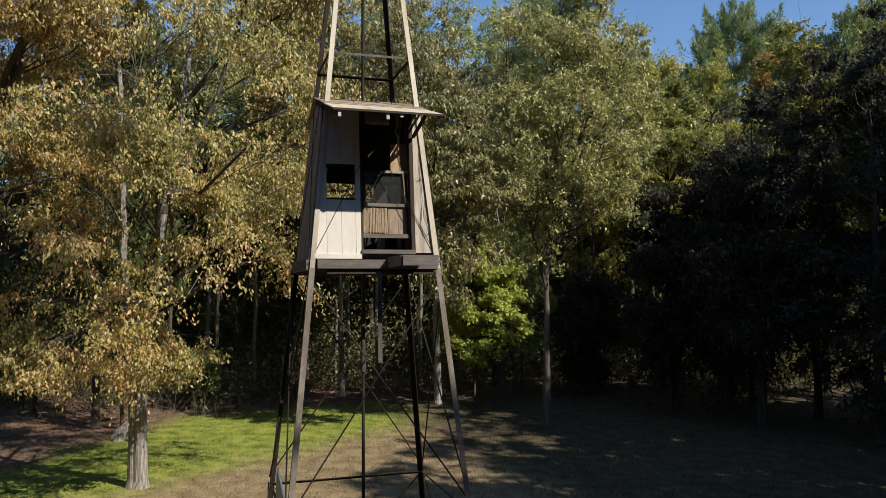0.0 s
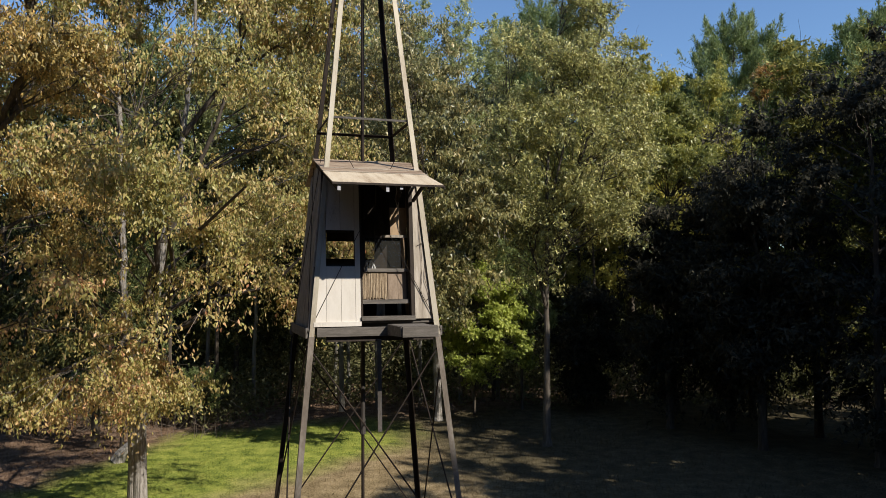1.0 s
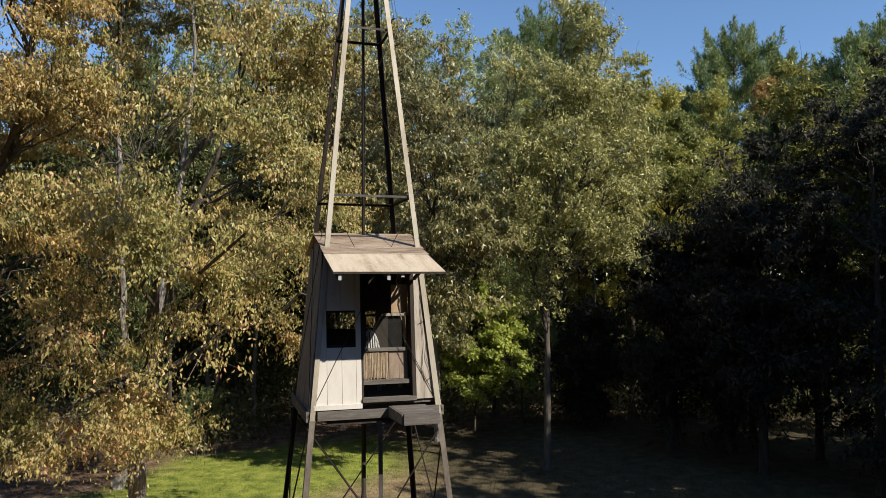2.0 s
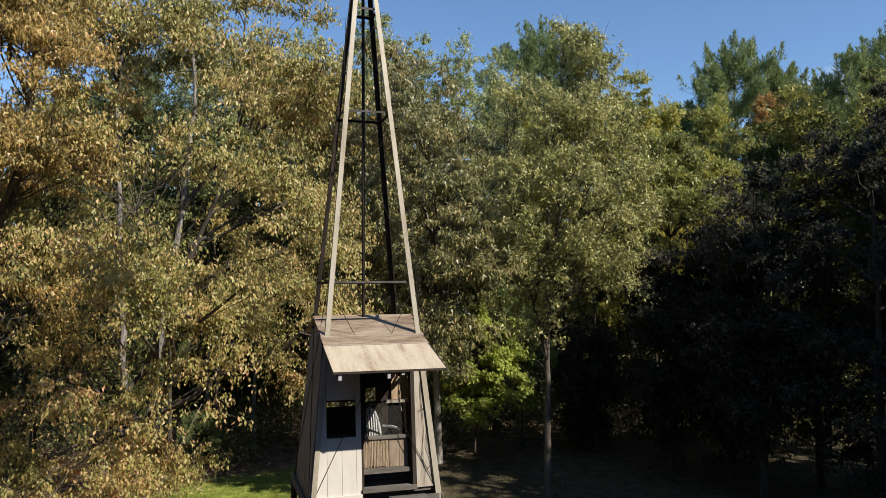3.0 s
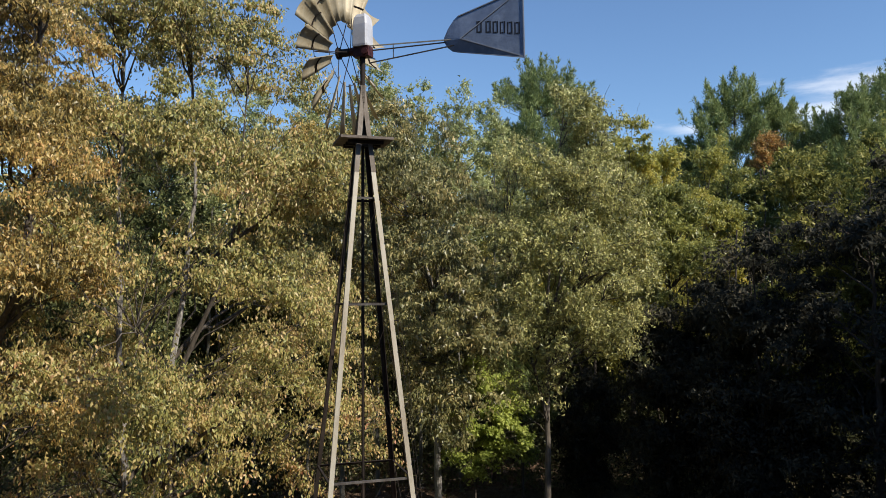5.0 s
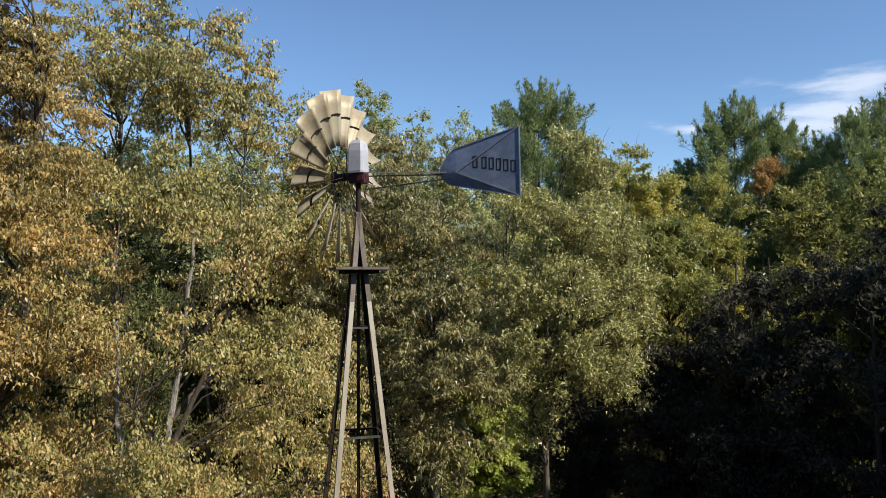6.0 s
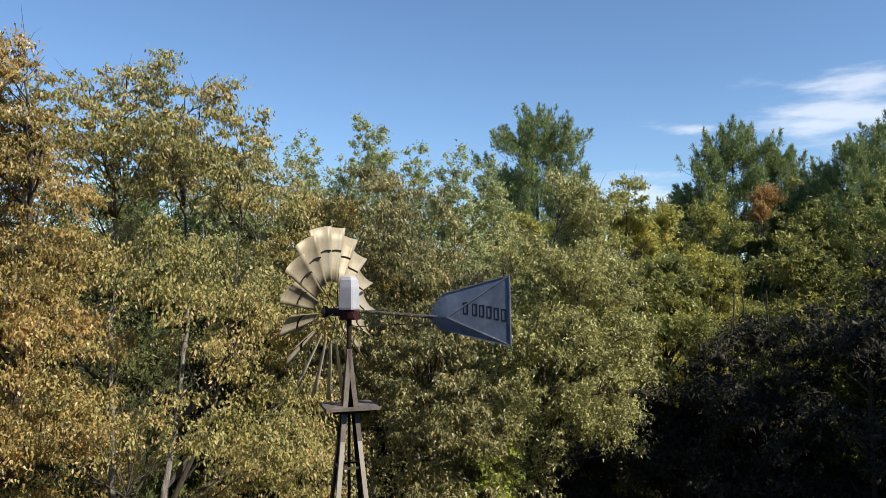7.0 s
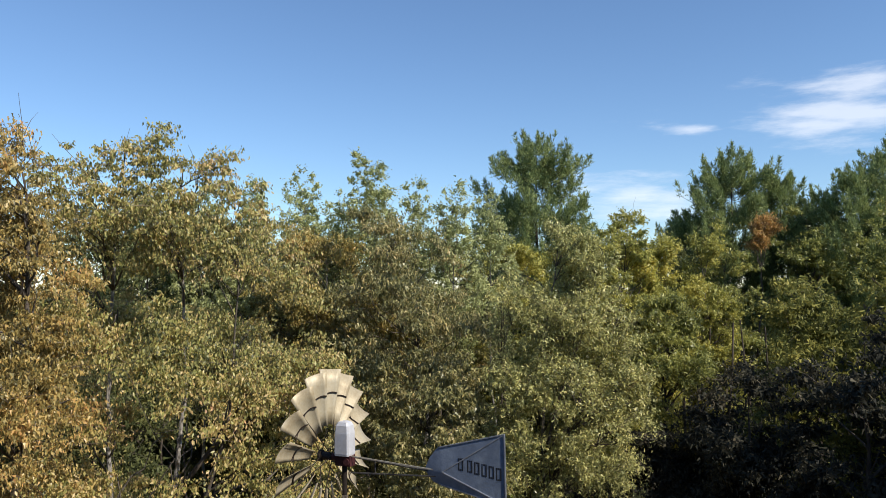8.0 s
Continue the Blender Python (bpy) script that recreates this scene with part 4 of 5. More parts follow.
    for a, b in ((-0.651, -0.457), (-0.453, -0.266)):
        part("siding_board", slab("f", a, b, 6.62, ZB, -0.012, 0.004), WHITEWALL, wall)
        part("siding_board", slab("f", a, b, ZT, 8.66, -0.012, 0.004), WHITEWALL, wall)
    part("siding_board", slab("f", -0.262, -0.195, 6.62, 8.66, -0.012, 0.004), WHITEWALL, wall)
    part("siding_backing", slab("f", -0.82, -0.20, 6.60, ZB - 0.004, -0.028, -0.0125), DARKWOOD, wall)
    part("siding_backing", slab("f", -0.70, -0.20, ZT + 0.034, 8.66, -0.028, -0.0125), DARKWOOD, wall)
    part("bottom_trim", slab("f", -0.83, -0.195, 6.575, 6.635, 0.0045, 0.035), WHITEWALL, cab, "white trim board")
    win = part("window_frame", slab("f", WL - 0.03, WL, ZB - 0.03, ZT + 0.03, -0.07, -0.0285), DARKWOOD, cab, "dark timber window frame, unglazed")
    part("frame_piece", slab("f", WR, WR + 0.03, ZB - 0.03, ZT + 0.03, -0.07, -0.0285), DARKWOOD, win)
    part("frame_piece", slab("f", WL, WR, ZB - 0.03, ZB + 0.03, -0.07, -0.0285), DARKWOOD, win)
    part("frame_piece", slab("f", WL, WR, ZT - 0.03, ZT + 0.03, -0.07, -0.0285), DARKWOOD, win)
    # front wall, right of the doorway
    rwall = part("front_wall", slab("f", (0.556, 0.556), (0.665, 0.63), 6.66, 8.66, -0.012, 0.006), PALEWOOD, cab, "pale weathered siding beside the doorway")
    part("siding_board", slab("f", (0.669, 0.634), (0.865, 0.675), 6.66, 8.66, -0.012, 0.002), PALEWOOD, rwall)
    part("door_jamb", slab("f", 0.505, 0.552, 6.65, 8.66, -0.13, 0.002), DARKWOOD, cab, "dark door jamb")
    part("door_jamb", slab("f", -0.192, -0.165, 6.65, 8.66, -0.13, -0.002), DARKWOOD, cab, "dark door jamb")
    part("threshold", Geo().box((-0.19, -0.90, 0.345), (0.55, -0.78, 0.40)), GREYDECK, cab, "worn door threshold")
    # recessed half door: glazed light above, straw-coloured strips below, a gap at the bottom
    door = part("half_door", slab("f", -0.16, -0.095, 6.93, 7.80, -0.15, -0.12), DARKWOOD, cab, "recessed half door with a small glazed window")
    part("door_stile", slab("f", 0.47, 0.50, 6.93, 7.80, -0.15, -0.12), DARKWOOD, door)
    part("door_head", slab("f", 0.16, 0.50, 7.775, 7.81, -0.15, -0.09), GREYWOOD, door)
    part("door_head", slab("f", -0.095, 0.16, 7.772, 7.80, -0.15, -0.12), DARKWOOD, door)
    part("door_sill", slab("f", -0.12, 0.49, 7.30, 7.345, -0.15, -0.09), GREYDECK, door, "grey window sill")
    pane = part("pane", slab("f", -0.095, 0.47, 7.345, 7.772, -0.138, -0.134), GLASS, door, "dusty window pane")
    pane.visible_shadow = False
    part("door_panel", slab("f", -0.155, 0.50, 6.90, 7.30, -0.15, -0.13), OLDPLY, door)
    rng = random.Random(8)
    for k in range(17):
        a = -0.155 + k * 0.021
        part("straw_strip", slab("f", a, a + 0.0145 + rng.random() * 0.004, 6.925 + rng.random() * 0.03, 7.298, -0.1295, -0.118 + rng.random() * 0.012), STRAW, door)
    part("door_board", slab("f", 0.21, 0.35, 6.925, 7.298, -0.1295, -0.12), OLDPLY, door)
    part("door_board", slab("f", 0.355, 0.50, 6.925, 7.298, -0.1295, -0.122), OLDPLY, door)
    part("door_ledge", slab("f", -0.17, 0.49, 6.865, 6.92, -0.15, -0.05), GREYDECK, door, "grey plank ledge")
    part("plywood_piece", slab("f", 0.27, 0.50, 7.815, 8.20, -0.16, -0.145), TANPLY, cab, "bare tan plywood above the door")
    # dark piece that paints the shade above the sunlit plywood
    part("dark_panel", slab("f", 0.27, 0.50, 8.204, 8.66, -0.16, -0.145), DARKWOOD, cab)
    # side walls of upright boards; the right-hand one has an unseen opening, added to let sun onto the chair
    w = part("side_wall", slab("l", (-0.84, -0.64), (-0.50, -0.48), 6.48, 8.70, -0.014, 0.004), GREYWOOD, cab, "weathered board side wall")
    for k in range(4):
        a, b = -0.49 + k * 0.30, -0.20 + k * 0.30
        part("wall_board", slab("l", (a - 0.006, a * 0.92 + 0.004), (b, b * 0.92), 6.46, min(roofline(a * 0.92), roofline(b * 0.92)), -0.014, 0.004 + 0.004 * (k % 2)), GREYWOOD, w)
    part("corner_board", slab("l", (-0.885, -0.665), (-0.80, -0.60), 6.46, 8.50, 0.0085, 0.022), GREYWOOD, w)
    part("skirt_board", slab("l", -0.86, 0.80, 6.42, 6.56, 0.009, 0.024), GREYWOOD, w)
    w = part("side_wall", slab("r", (-0.84, -0.64), (-0.12, -0.12), 6.48, 8.70, -0.014, 0.004), TANPLY, cab, "weathered board side wall with an added opening for sunlight")
    part("wall_board", slab("r", (0.52, 0.52), (0.82, 0.62), 6.48, 8.76, -0.014, 0.004), TANPLY, w)
    part("wall_board", slab("r", -0.116, 0.516, 6.48, 7.45, -0.014, 0.004), TANPLY, w)
    part("wall_board", slab("r", -0.116, 0.516, 8.02, 8.78, -0.014, 0.004), TANPLY, w)
    part("corner_board", slab("r", (-0.885, -0.665), (-0.80, -0.60), 6.46, 8.45, 0.0045, 0.02), PALEWOOD, w)
    # back wall with one wide opening; its dark colour paints the shade inside
    bw = part("back_wall", slab("b", (-0.84, -0.66), (-0.42, -0.42), 6.48, 8.73, -0.014, 0.004), DARKWOOD, cab, "board back wall with a wide opening, coloured dark for the shaded inside")
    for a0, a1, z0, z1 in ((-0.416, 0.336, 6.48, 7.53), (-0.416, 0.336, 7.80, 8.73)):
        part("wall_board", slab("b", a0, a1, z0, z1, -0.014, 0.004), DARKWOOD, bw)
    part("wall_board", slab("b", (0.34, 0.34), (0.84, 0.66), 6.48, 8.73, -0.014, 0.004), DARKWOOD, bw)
    # dark pane added to dim the bright leaves seen through the opening
    part("dimming_pane", slab("b", -0.416, 0.336, 7.53, 7.80, -0.008, -0.004), GLASS, bw, "dusty window pane").visible_shadow = False
        # gable roof: tan sheets with lapped seams
    ridge_v, ridge_z, eave_v, eave_z = 0.08, 2.745 + 6.2 - B, -1.85, 2.162 + 6.2 - B
    rise = (ridge_z - eave_z) / (ridge_v - eave_v)

    def sheet(u0, u1, v0, v1, lift0=0.0, lift1=0.0, t=0.014):
        za, zb = eave_z + (v0 - eave_v) * rise, eave_z + (v1 - eave_v) * rise
        return Geo().hexa([(u0, v0, za - t + lift0), (u1, v0, za - t + lift0), (u1, v1, zb - t + lift1), (u0, v1, zb - t + lift1)], [(u0, v0, za + lift0), (u1, v0, za + lift0), (u1, v1, zb + lift1), (u0, v1, zb + lift1)])

    roof = part("roof", sheet(-0.735, 0.665, -1.855, -1.02), ROOFPALE, cab, "weathered tan sheet roof with dark stains")
    part("roof_sheet", sheet(-0.73, 0.68, -1.04, -0.72, 0.006, 0.004), ROOFING, roof)
    part("roof_sheet", sheet(-0.72, 0.70, -0.74, 0.085, 0.008, 0.004), ROOFING, roof)
    part("ridge_strip", sheet(-0.71, 0.735, -0.07, 0.09, 0.012, 0.008, 0.008), ROOFING, roof)
    part("lap_strip", sheet(-0.728, 0.682, -1.05, -1.035, 0.010, 0.010, 0.005), PALEWOOD, roof)
    part("lap_strip", sheet(-0.722, 0.69, -0.752, -0.738, 0.012, 0.012, 0.005), PALEWOOD, roof)
    zb = ridge_z - 0.28 * 0.95
    part("roof_sheet", Geo().hexa([(-0.71, 0.092, ridge_z - 0.02), (0.735, 0.092, ridge_z - 0.02), (0.735, 1.0, zb - 0.02), (-0.71, 1.0, zb - 0.02)], [(-0.71, 0.092, ridge_z), (0.735, 0.092, ridge_z), (0.735, 1.0, zb), (-0.71, 1.0, zb)]), ROOFING, roof)
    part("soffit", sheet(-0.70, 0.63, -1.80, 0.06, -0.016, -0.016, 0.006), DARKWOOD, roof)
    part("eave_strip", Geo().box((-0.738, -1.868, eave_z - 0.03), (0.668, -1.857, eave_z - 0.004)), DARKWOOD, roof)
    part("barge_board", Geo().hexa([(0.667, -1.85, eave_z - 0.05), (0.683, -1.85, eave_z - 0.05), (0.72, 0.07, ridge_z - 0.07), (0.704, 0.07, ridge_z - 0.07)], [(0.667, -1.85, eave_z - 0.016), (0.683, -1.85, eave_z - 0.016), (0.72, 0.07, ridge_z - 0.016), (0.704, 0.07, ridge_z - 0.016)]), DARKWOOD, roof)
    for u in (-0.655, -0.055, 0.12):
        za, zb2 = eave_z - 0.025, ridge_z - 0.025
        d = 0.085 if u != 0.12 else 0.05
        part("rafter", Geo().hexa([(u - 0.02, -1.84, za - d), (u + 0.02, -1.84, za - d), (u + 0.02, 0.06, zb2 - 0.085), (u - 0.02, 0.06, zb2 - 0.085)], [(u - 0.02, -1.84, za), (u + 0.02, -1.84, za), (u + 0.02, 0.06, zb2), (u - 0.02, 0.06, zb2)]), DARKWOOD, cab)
        part("rafter_end", Geo().box((u - 0.019, -1.846, za - d + 0.005), (u + 0.019, -1.841, za - 0.004)), HOOD, cab, "pale rafter end")
    part("bracket", Geo().beam((0.60, -1.22, 2.17), (0.56, -0.74, 1.98), 0.035, 0.04), DARKWOOD, cab)
    return cab


build_cabin()


def build_chair():
    """A white plastic armchair with an arched, slatted back."""
    base = Vector((TOWER_X, TOWER_Y, 6.645)) + Matrix.Rotation(radians(TOWER_TURN), 3, "Z") @ Vector((0.36, 0.45, 0.0))
    ob = thing("plastic_chair", base, "white plastic armchair with an arched slatted back inside the cabin", "chair", turn=TOWER_TURN + 30.0)
    cu = cv = 0.0
    part("seat", Geo().box((cu - 0.21, cv - 0.22, 0.36), (cu + 0.21, cv + 0.18, 0.385)), PLASTIC, ob)
    for u in (-0.2, 0.2):
        for v in (-0.2, 0.17):
            part("leg", Geo().hexa([(cu + u * 1.1 - 0.025, cv + v - 0.02, 0), (cu + u * 1.1 + 0.025, cv + v - 0.02, 0), (cu + u * 1.1 + 0.025, cv + v + 0.02, 0), (cu + u * 1.1 - 0.025, cv + v + 0.02, 0)],
                                   [(cu + u - 0.025, cv + v - 0.02, 0.359), (cu + u + 0.025, cv + v - 0.02, 0.359), (cu + u + 0.025, cv + v + 0.02, 0.359), (cu + u - 0.025, cv + v + 0.02, 0.359)]), PLASTIC, ob)
    arch = [(cu + 0.17 * math.cos(a), cv + 0.20 + 0.06 * math.sin(a), 0.40 + 0.45 * math.sin(a)) for a in [math.pi * k / 16 for k in range(17)]]
    part("back_frame", Geo().tube(arch, [0.022] * 17, 8), PLASTIC, ob)
    for k in range(5):
        u = -0.10 + 0.05 * k
        top = 0.40 + 0.45 * math.sqrt(max(0.0, 1 - (u / 0.17) ** 2))
        part("back_slat", Geo().beam((cu + u, cv + 0.195, 0.38), (cu + u, cv + 0.24, top), 0.024, 0.008, (0, 1, 0)), PLASTIC, ob)
    for u in (-0.22, 0.22):
        part("armrest", Geo().tube([(cu + u, cv + 0.21, 0.56), (cu + u, cv - 0.02, 0.58), (cu + u, cv - 0.19, 0.56), (cu + u * 0.95, cv - 0.20, 0.386)], [0.02] * 4, 8), PLASTIC, ob)


build_chair()


def build_vines():
    """Dry vines on the pale siding and the legs."""
    rng = np.random.default_rng(12)
    runs = ([(0.60, 7.66), (0.69, 7.70), (0.73, 7.55), (0.70, 7.2), (0.76, 6.95), (0.80, 6.62)],
            [(0.66, 8.30), (0.64, 7.9), (0.66, 7.4), (0.64, 7.05), (0.68, 6.88), (0.75, 6.93), (0.79, 7.0)],
            [(0.66, 9.6), (0.62, 9.3), (0.66, 9.0), (0.70, 8.8)])
    for r in runs:
        ob = thing("dead_vine", (TOWER_X, TOWER_Y, 0), "dry brown vine climbing the pale siding and tower leg", "vine", "vines on the cabin", turn=TOWER_TURN)
        pts = []
        for (u0, z0), (u1, z1) in zip(r, r[1:]):
            for k in range(4):
                t = k / 4
                z = z0 + (z1 - z0) * t
                pts.append((u0 + (u1 - u0) * t + rng.normal() * 0.006, -half(z) - 0.015 - 0.008 * rng.random(), z))
        part("stem", Geo().tube(pts, [0.0035] * len(pts), 5), VINE, ob)
    ob = thing("rope", (TOWER_X, TOWER_Y, 0), "frayed pale rope hanging from the eave", "rope", turn=TOWER_TURN)
    for k in range(3):
        pts = [(0.20 + 0.03 * k + rng.normal() * 0.012, -1.25 + 0.05 * k, 8.44 - 0.10 * i) for i in range(6 + k)]
        part("strand", Geo().tube(pts, [0.006] * len(pts), 5), ROPE, ob)
    part("knot", Geo().tube([(0.23, -1.24, 8.42), (0.235, -1.22, 8.32), (0.22, -1.22, 8.20)], [0.02, 0.04, 0.015], 8), VINE, ob)


build_vines()


# ---- the trees ----
broadleaf("great old tree with a furrowed double trunk and gold-green autumn leaves", (-9.67, 24.0), 21.0, (-7.9, 22.6, 12.4), (6.4, 7.2, 8.6), 112000, 0.118, GOLDGREEN, BARK, 11, 0.34, 360, 0.82,
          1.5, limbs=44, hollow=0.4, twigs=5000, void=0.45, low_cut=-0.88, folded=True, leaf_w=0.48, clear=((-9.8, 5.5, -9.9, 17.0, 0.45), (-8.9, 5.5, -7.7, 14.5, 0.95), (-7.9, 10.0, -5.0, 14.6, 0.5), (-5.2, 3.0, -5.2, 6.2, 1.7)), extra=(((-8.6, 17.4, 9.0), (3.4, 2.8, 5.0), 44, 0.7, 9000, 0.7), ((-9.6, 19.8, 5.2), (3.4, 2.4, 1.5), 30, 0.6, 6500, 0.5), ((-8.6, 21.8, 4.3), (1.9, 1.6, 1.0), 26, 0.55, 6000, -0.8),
          ((-10.2, 21.5, 20.7), (1.9, 2.4, 2.0), 110, 0.38, 9000, -1.4), ((-8.4, 21.6, 21.0), (1.7, 2.2, 2.2), 110, 0.38, 9000, -1.4), ((-6.5, 21.8, 20.3), (1.8, 2.2, 2.0), 110, 0.38, 9000, -1.4), ((-4.3, 22.2, 15.9), (1.5, 2.2, 1.9), 70, 0.48, 8500, -1.0)),
          stems=(([(-9.78, 24.05, -0.05), (-9.76, 24.0, 1.5), (-9.76, 23.8, 3.0), (-9.85, 23.3, 6.0), (-9.92, 23.0, 10.7), (-10.03, 23.0, 14.8), (-9.6, 22.4, 20.8)], 0.235, 0.03),
                 ([(-9.56, 24.0, -0.05), (-9.56, 23.96, 1.5), (-9.50, 23.8, 3.0), (-9.08, 23.3, 4.9), (-8.55, 23.0, 8.5), (-7.98, 23.0, 11.8), (-7.66, 23.0, 15.0), (-7.6, 22.2, 21.2)], 0.25, 0.03),
                 ([(-7.98, 23.0, 11.8), (-6.8, 22.9, 13.3), (-4.94, 22.8, 14.6), (-3.7, 22.6, 15.0)], 0.10, 0.02),
                 ([(-8.55, 23.0, 8.5), (-7.5, 22.8, 10.7), (-6.8, 22.6, 12.1), (-6.2, 22.6, 14.4), (-5.9, 22.4, 18.6)], 0.11, 0.02),
                 ([(-8.8, 23.0, 6.4), (-8.2, 21.6, 8.4), (-7.6, 19.6, 10.2), (-7.2, 17.6, 11.2)], 0.12, 0.02)))
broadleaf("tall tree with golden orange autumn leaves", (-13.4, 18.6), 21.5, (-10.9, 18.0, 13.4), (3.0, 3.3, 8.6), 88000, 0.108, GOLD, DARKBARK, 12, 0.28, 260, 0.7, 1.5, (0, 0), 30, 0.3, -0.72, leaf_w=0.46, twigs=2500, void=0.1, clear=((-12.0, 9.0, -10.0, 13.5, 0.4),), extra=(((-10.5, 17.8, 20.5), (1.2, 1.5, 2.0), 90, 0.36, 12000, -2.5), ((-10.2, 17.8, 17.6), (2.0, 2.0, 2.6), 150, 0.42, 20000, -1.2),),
          stems=(([(-13.4, 18.6, -0.05), (-13.0, 18.6, 4.0), (-11.6, 18.6, 9.6), (-10.4, 18.5, 12.4), (-9.9, 18.2, 16.0), (-9.9, 18.0, 20.5)], 0.28, 0.03), ([(-12.4, 18.6, 7.0), (-12.2, 18.4, 12.0), (-11.6, 18.0, 18.0), (-11.4, 17.8, 21.0)], 0.15, 0.03)))
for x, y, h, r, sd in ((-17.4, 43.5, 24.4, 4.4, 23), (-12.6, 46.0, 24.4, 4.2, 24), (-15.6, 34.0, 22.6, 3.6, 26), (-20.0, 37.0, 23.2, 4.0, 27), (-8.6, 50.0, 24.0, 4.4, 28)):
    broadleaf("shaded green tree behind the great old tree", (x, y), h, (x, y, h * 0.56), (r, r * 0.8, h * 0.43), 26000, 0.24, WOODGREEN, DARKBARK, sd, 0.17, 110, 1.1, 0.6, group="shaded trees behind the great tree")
broadleaf("broad tree with olive-green leaves at the back of the lawn", (-0.3, 40.2), 22.6, (-1.7, 39.0, 13.4), (5.3, 6.4, 9.0), 74000, 0.19, BRONZE, BARK, 13, 0.22, 320, 0.85, 1.2, (0, 0), 40, 0.5, -0.75, twigs=3000, void=0.1, extra=(((0.1, 31.2, 10.6), (2.9, 2.0, 4.5), 110, 0.58, 22000),))
broadleaf("slender tree with yellow-green leaves at the back of the lawn", (-5.8, 43.2), 22.6, (-6.6, 42.0, 13.6), (6.0, 6.0, 9.0), 70000, 0.20, OLIVE, PALEBARK, 14, 0.15, 280, 0.9, 1.2, (0, 0), 36, 0.4, -0.5, twigs=3000, void=0.2)
broadleaf("tall spreading tree with dusty green leaves and dark limbs", (4.6, 33.9), 20.6, (5.6, 33.0, 13.9), (4.0, 2.9, 7.0), 82000, 0.14, SAGE, TANBARK, 15, 0.22, 560, 0.56, 0.6, (-0.3, 0), 60, 0.3, -0.85, twigs=4500, flat=0.8, void=-1.0, extra=(((4.0, 33.5, 8.9), (2.6, 2.2, 2.2), 80, 0.42, 4200), ((6.2, 33.0, 19.6), (1.7, 1.5, 1.9), 60, 0.42, 7500)),
          stems=(([(4.6, 33.9, -0.05), (4.62, 33.9, 2.0), (4.65, 33.9, 5.0), (4.7, 33.9, 8.5), (4.75, 33.9, 12.0), (4.9, 33.7, 16.0), (5.6, 33.4, 20.4)], 0.20, 0.02),
                 ([(4.7, 33.9, 8.0), (5.76, 33.6, 11.4), (6.5, 33.3, 13.6), (7.4, 33.2, 14.9), (8.2, 33.0, 17.4)], 0.10, 0.02), ([(4.65, 33.9, 6.0), (4.18, 33.7, 8.0), (3.65, 33.6, 9.9), (3.1, 33.5, 12.3), (2.8, 33.4, 15.0)], 0.09, 0.02),
                 ([(4.75, 33.9, 10.2), (5.4, 33.6, 13.0), (6.6, 33.2, 16.4), (7.4, 33.0, 19.6)], 0.08, 0.02)))
broadleaf("young maple with fresh green leaves lit by the sun", (1.7, 42.0), 9.6, (2.3, 41.0, 4.9), (2.5, 1.7, 3.8), 23000, 0.20, FRESH, DARKBARK, 16, 0.07, 80, 0.55, 0.4, (0, 0), 18, 0.3, -0.9, leaf_w=0.7)
broadleaf("yellow-green tree behind the lawn", (12.0, 48.0), 23.8, (12.0, 48.0, 14.8), (3.2, 3.6, 9.0), 64000, 0.21, YELLOWGREEN, DARKBARK, 17, 0.2, 230, 0.7, 0.6, flat=0.6)
broadleaf("green tree at the edge of the dark wood", (12.8, 42.0), 18.0, (12.6, 41.8, 14.6), (2.3, 2.6, 3.7), 26000, 0.19, LEAFY, DARKBARK, 18, 0.17, 110, 0.7, 0.6)
broadleaf("bushy yellow-green tree behind the lawn", (14.7, 50.0), 23.4, (14.7, 50.0, 14.6), (1.9, 2.2, 8.8), 40000, 0.21, YELLOWGREEN, DARKBARK, 22, 0.18, 170, 0.7, 0.6, flat=0.6)
broadleaf("narrow bright green tree among the pines", (18.7, 52.0), 23.4, (18.7, 52.0, 14.6), (2.3, 2.3, 9.1), 42000, 0.20, YELLOWGREEN, DARKBARK, 19, 0.17, 170, 0.62, 0.6, flat=0.55)
broadleaf("green tree beside the russet one", (20.9, 54.5), 22.2, (20.9, 54.5, 14.2), (2.8, 2.8, 7.8), 26000, 0.22, LEAFY, DARKBARK, 25, 0.17, 110, 0.8, 0.6)
broadleaf("russet-leaved tree among the pines", (23.4, 55.5), 24.2, (24.3, 55.5, 22.7), (1.2, 1.2, 0.9), 3600, 0.19, RUSSET, DARKBARK, 20, 0.17, 80, 0.42, 0.6, flat=0.6, void=-1.5, extra=(((23.3, 55.0, 21.7), (1.0, 1.1, 0.8), 30, 0.4, 2000),))
broadleaf("dull green tree among the pines", (27.4, 55.0), 24.8, (27.4, 55.0, 15.6), (3.3, 3.0, 9.0), 44000, 0.22, LEAFY, DARKBARK, 21, 0.17, 150, 0.85, 0.6)

for x, y, h, r, sd in ((-8.2, 45.5, 26.1, 2.0, 31), (-5.9, 47.0, 25.1, 2.1, 32), (-3.9, 44.6, 27.3, 2.1, 33), (-1.4, 46.0, 25.7, 2.0, 34), (1.0, 45.0, 25.1, 2.0, 35), (3.4, 47.5, 24.9, 2.0, 36), (-11.0, 44.0, 25.7, 2.2, 37), (-13.4, 43.0, 25.1, 2.2, 38), (-7.0, 49.0, 24.3, 2.4, 39)):
    broadleaf("slim pale-stemmed poplar with thin grey-green leaves", (x, y), h, (x, y, h - 6.4), (r * 0.9, r * 0.9, 6.2), 15000, 0.15, POPLAR, PALEBARK, sd, 0.12, 230, 0.36, 0.3, (0, 0), 16, 0.1, void=-1.6, flat=0.8, group="row of poplars", name="poplar_tree", leaf_w=0.6, bare=0.45)

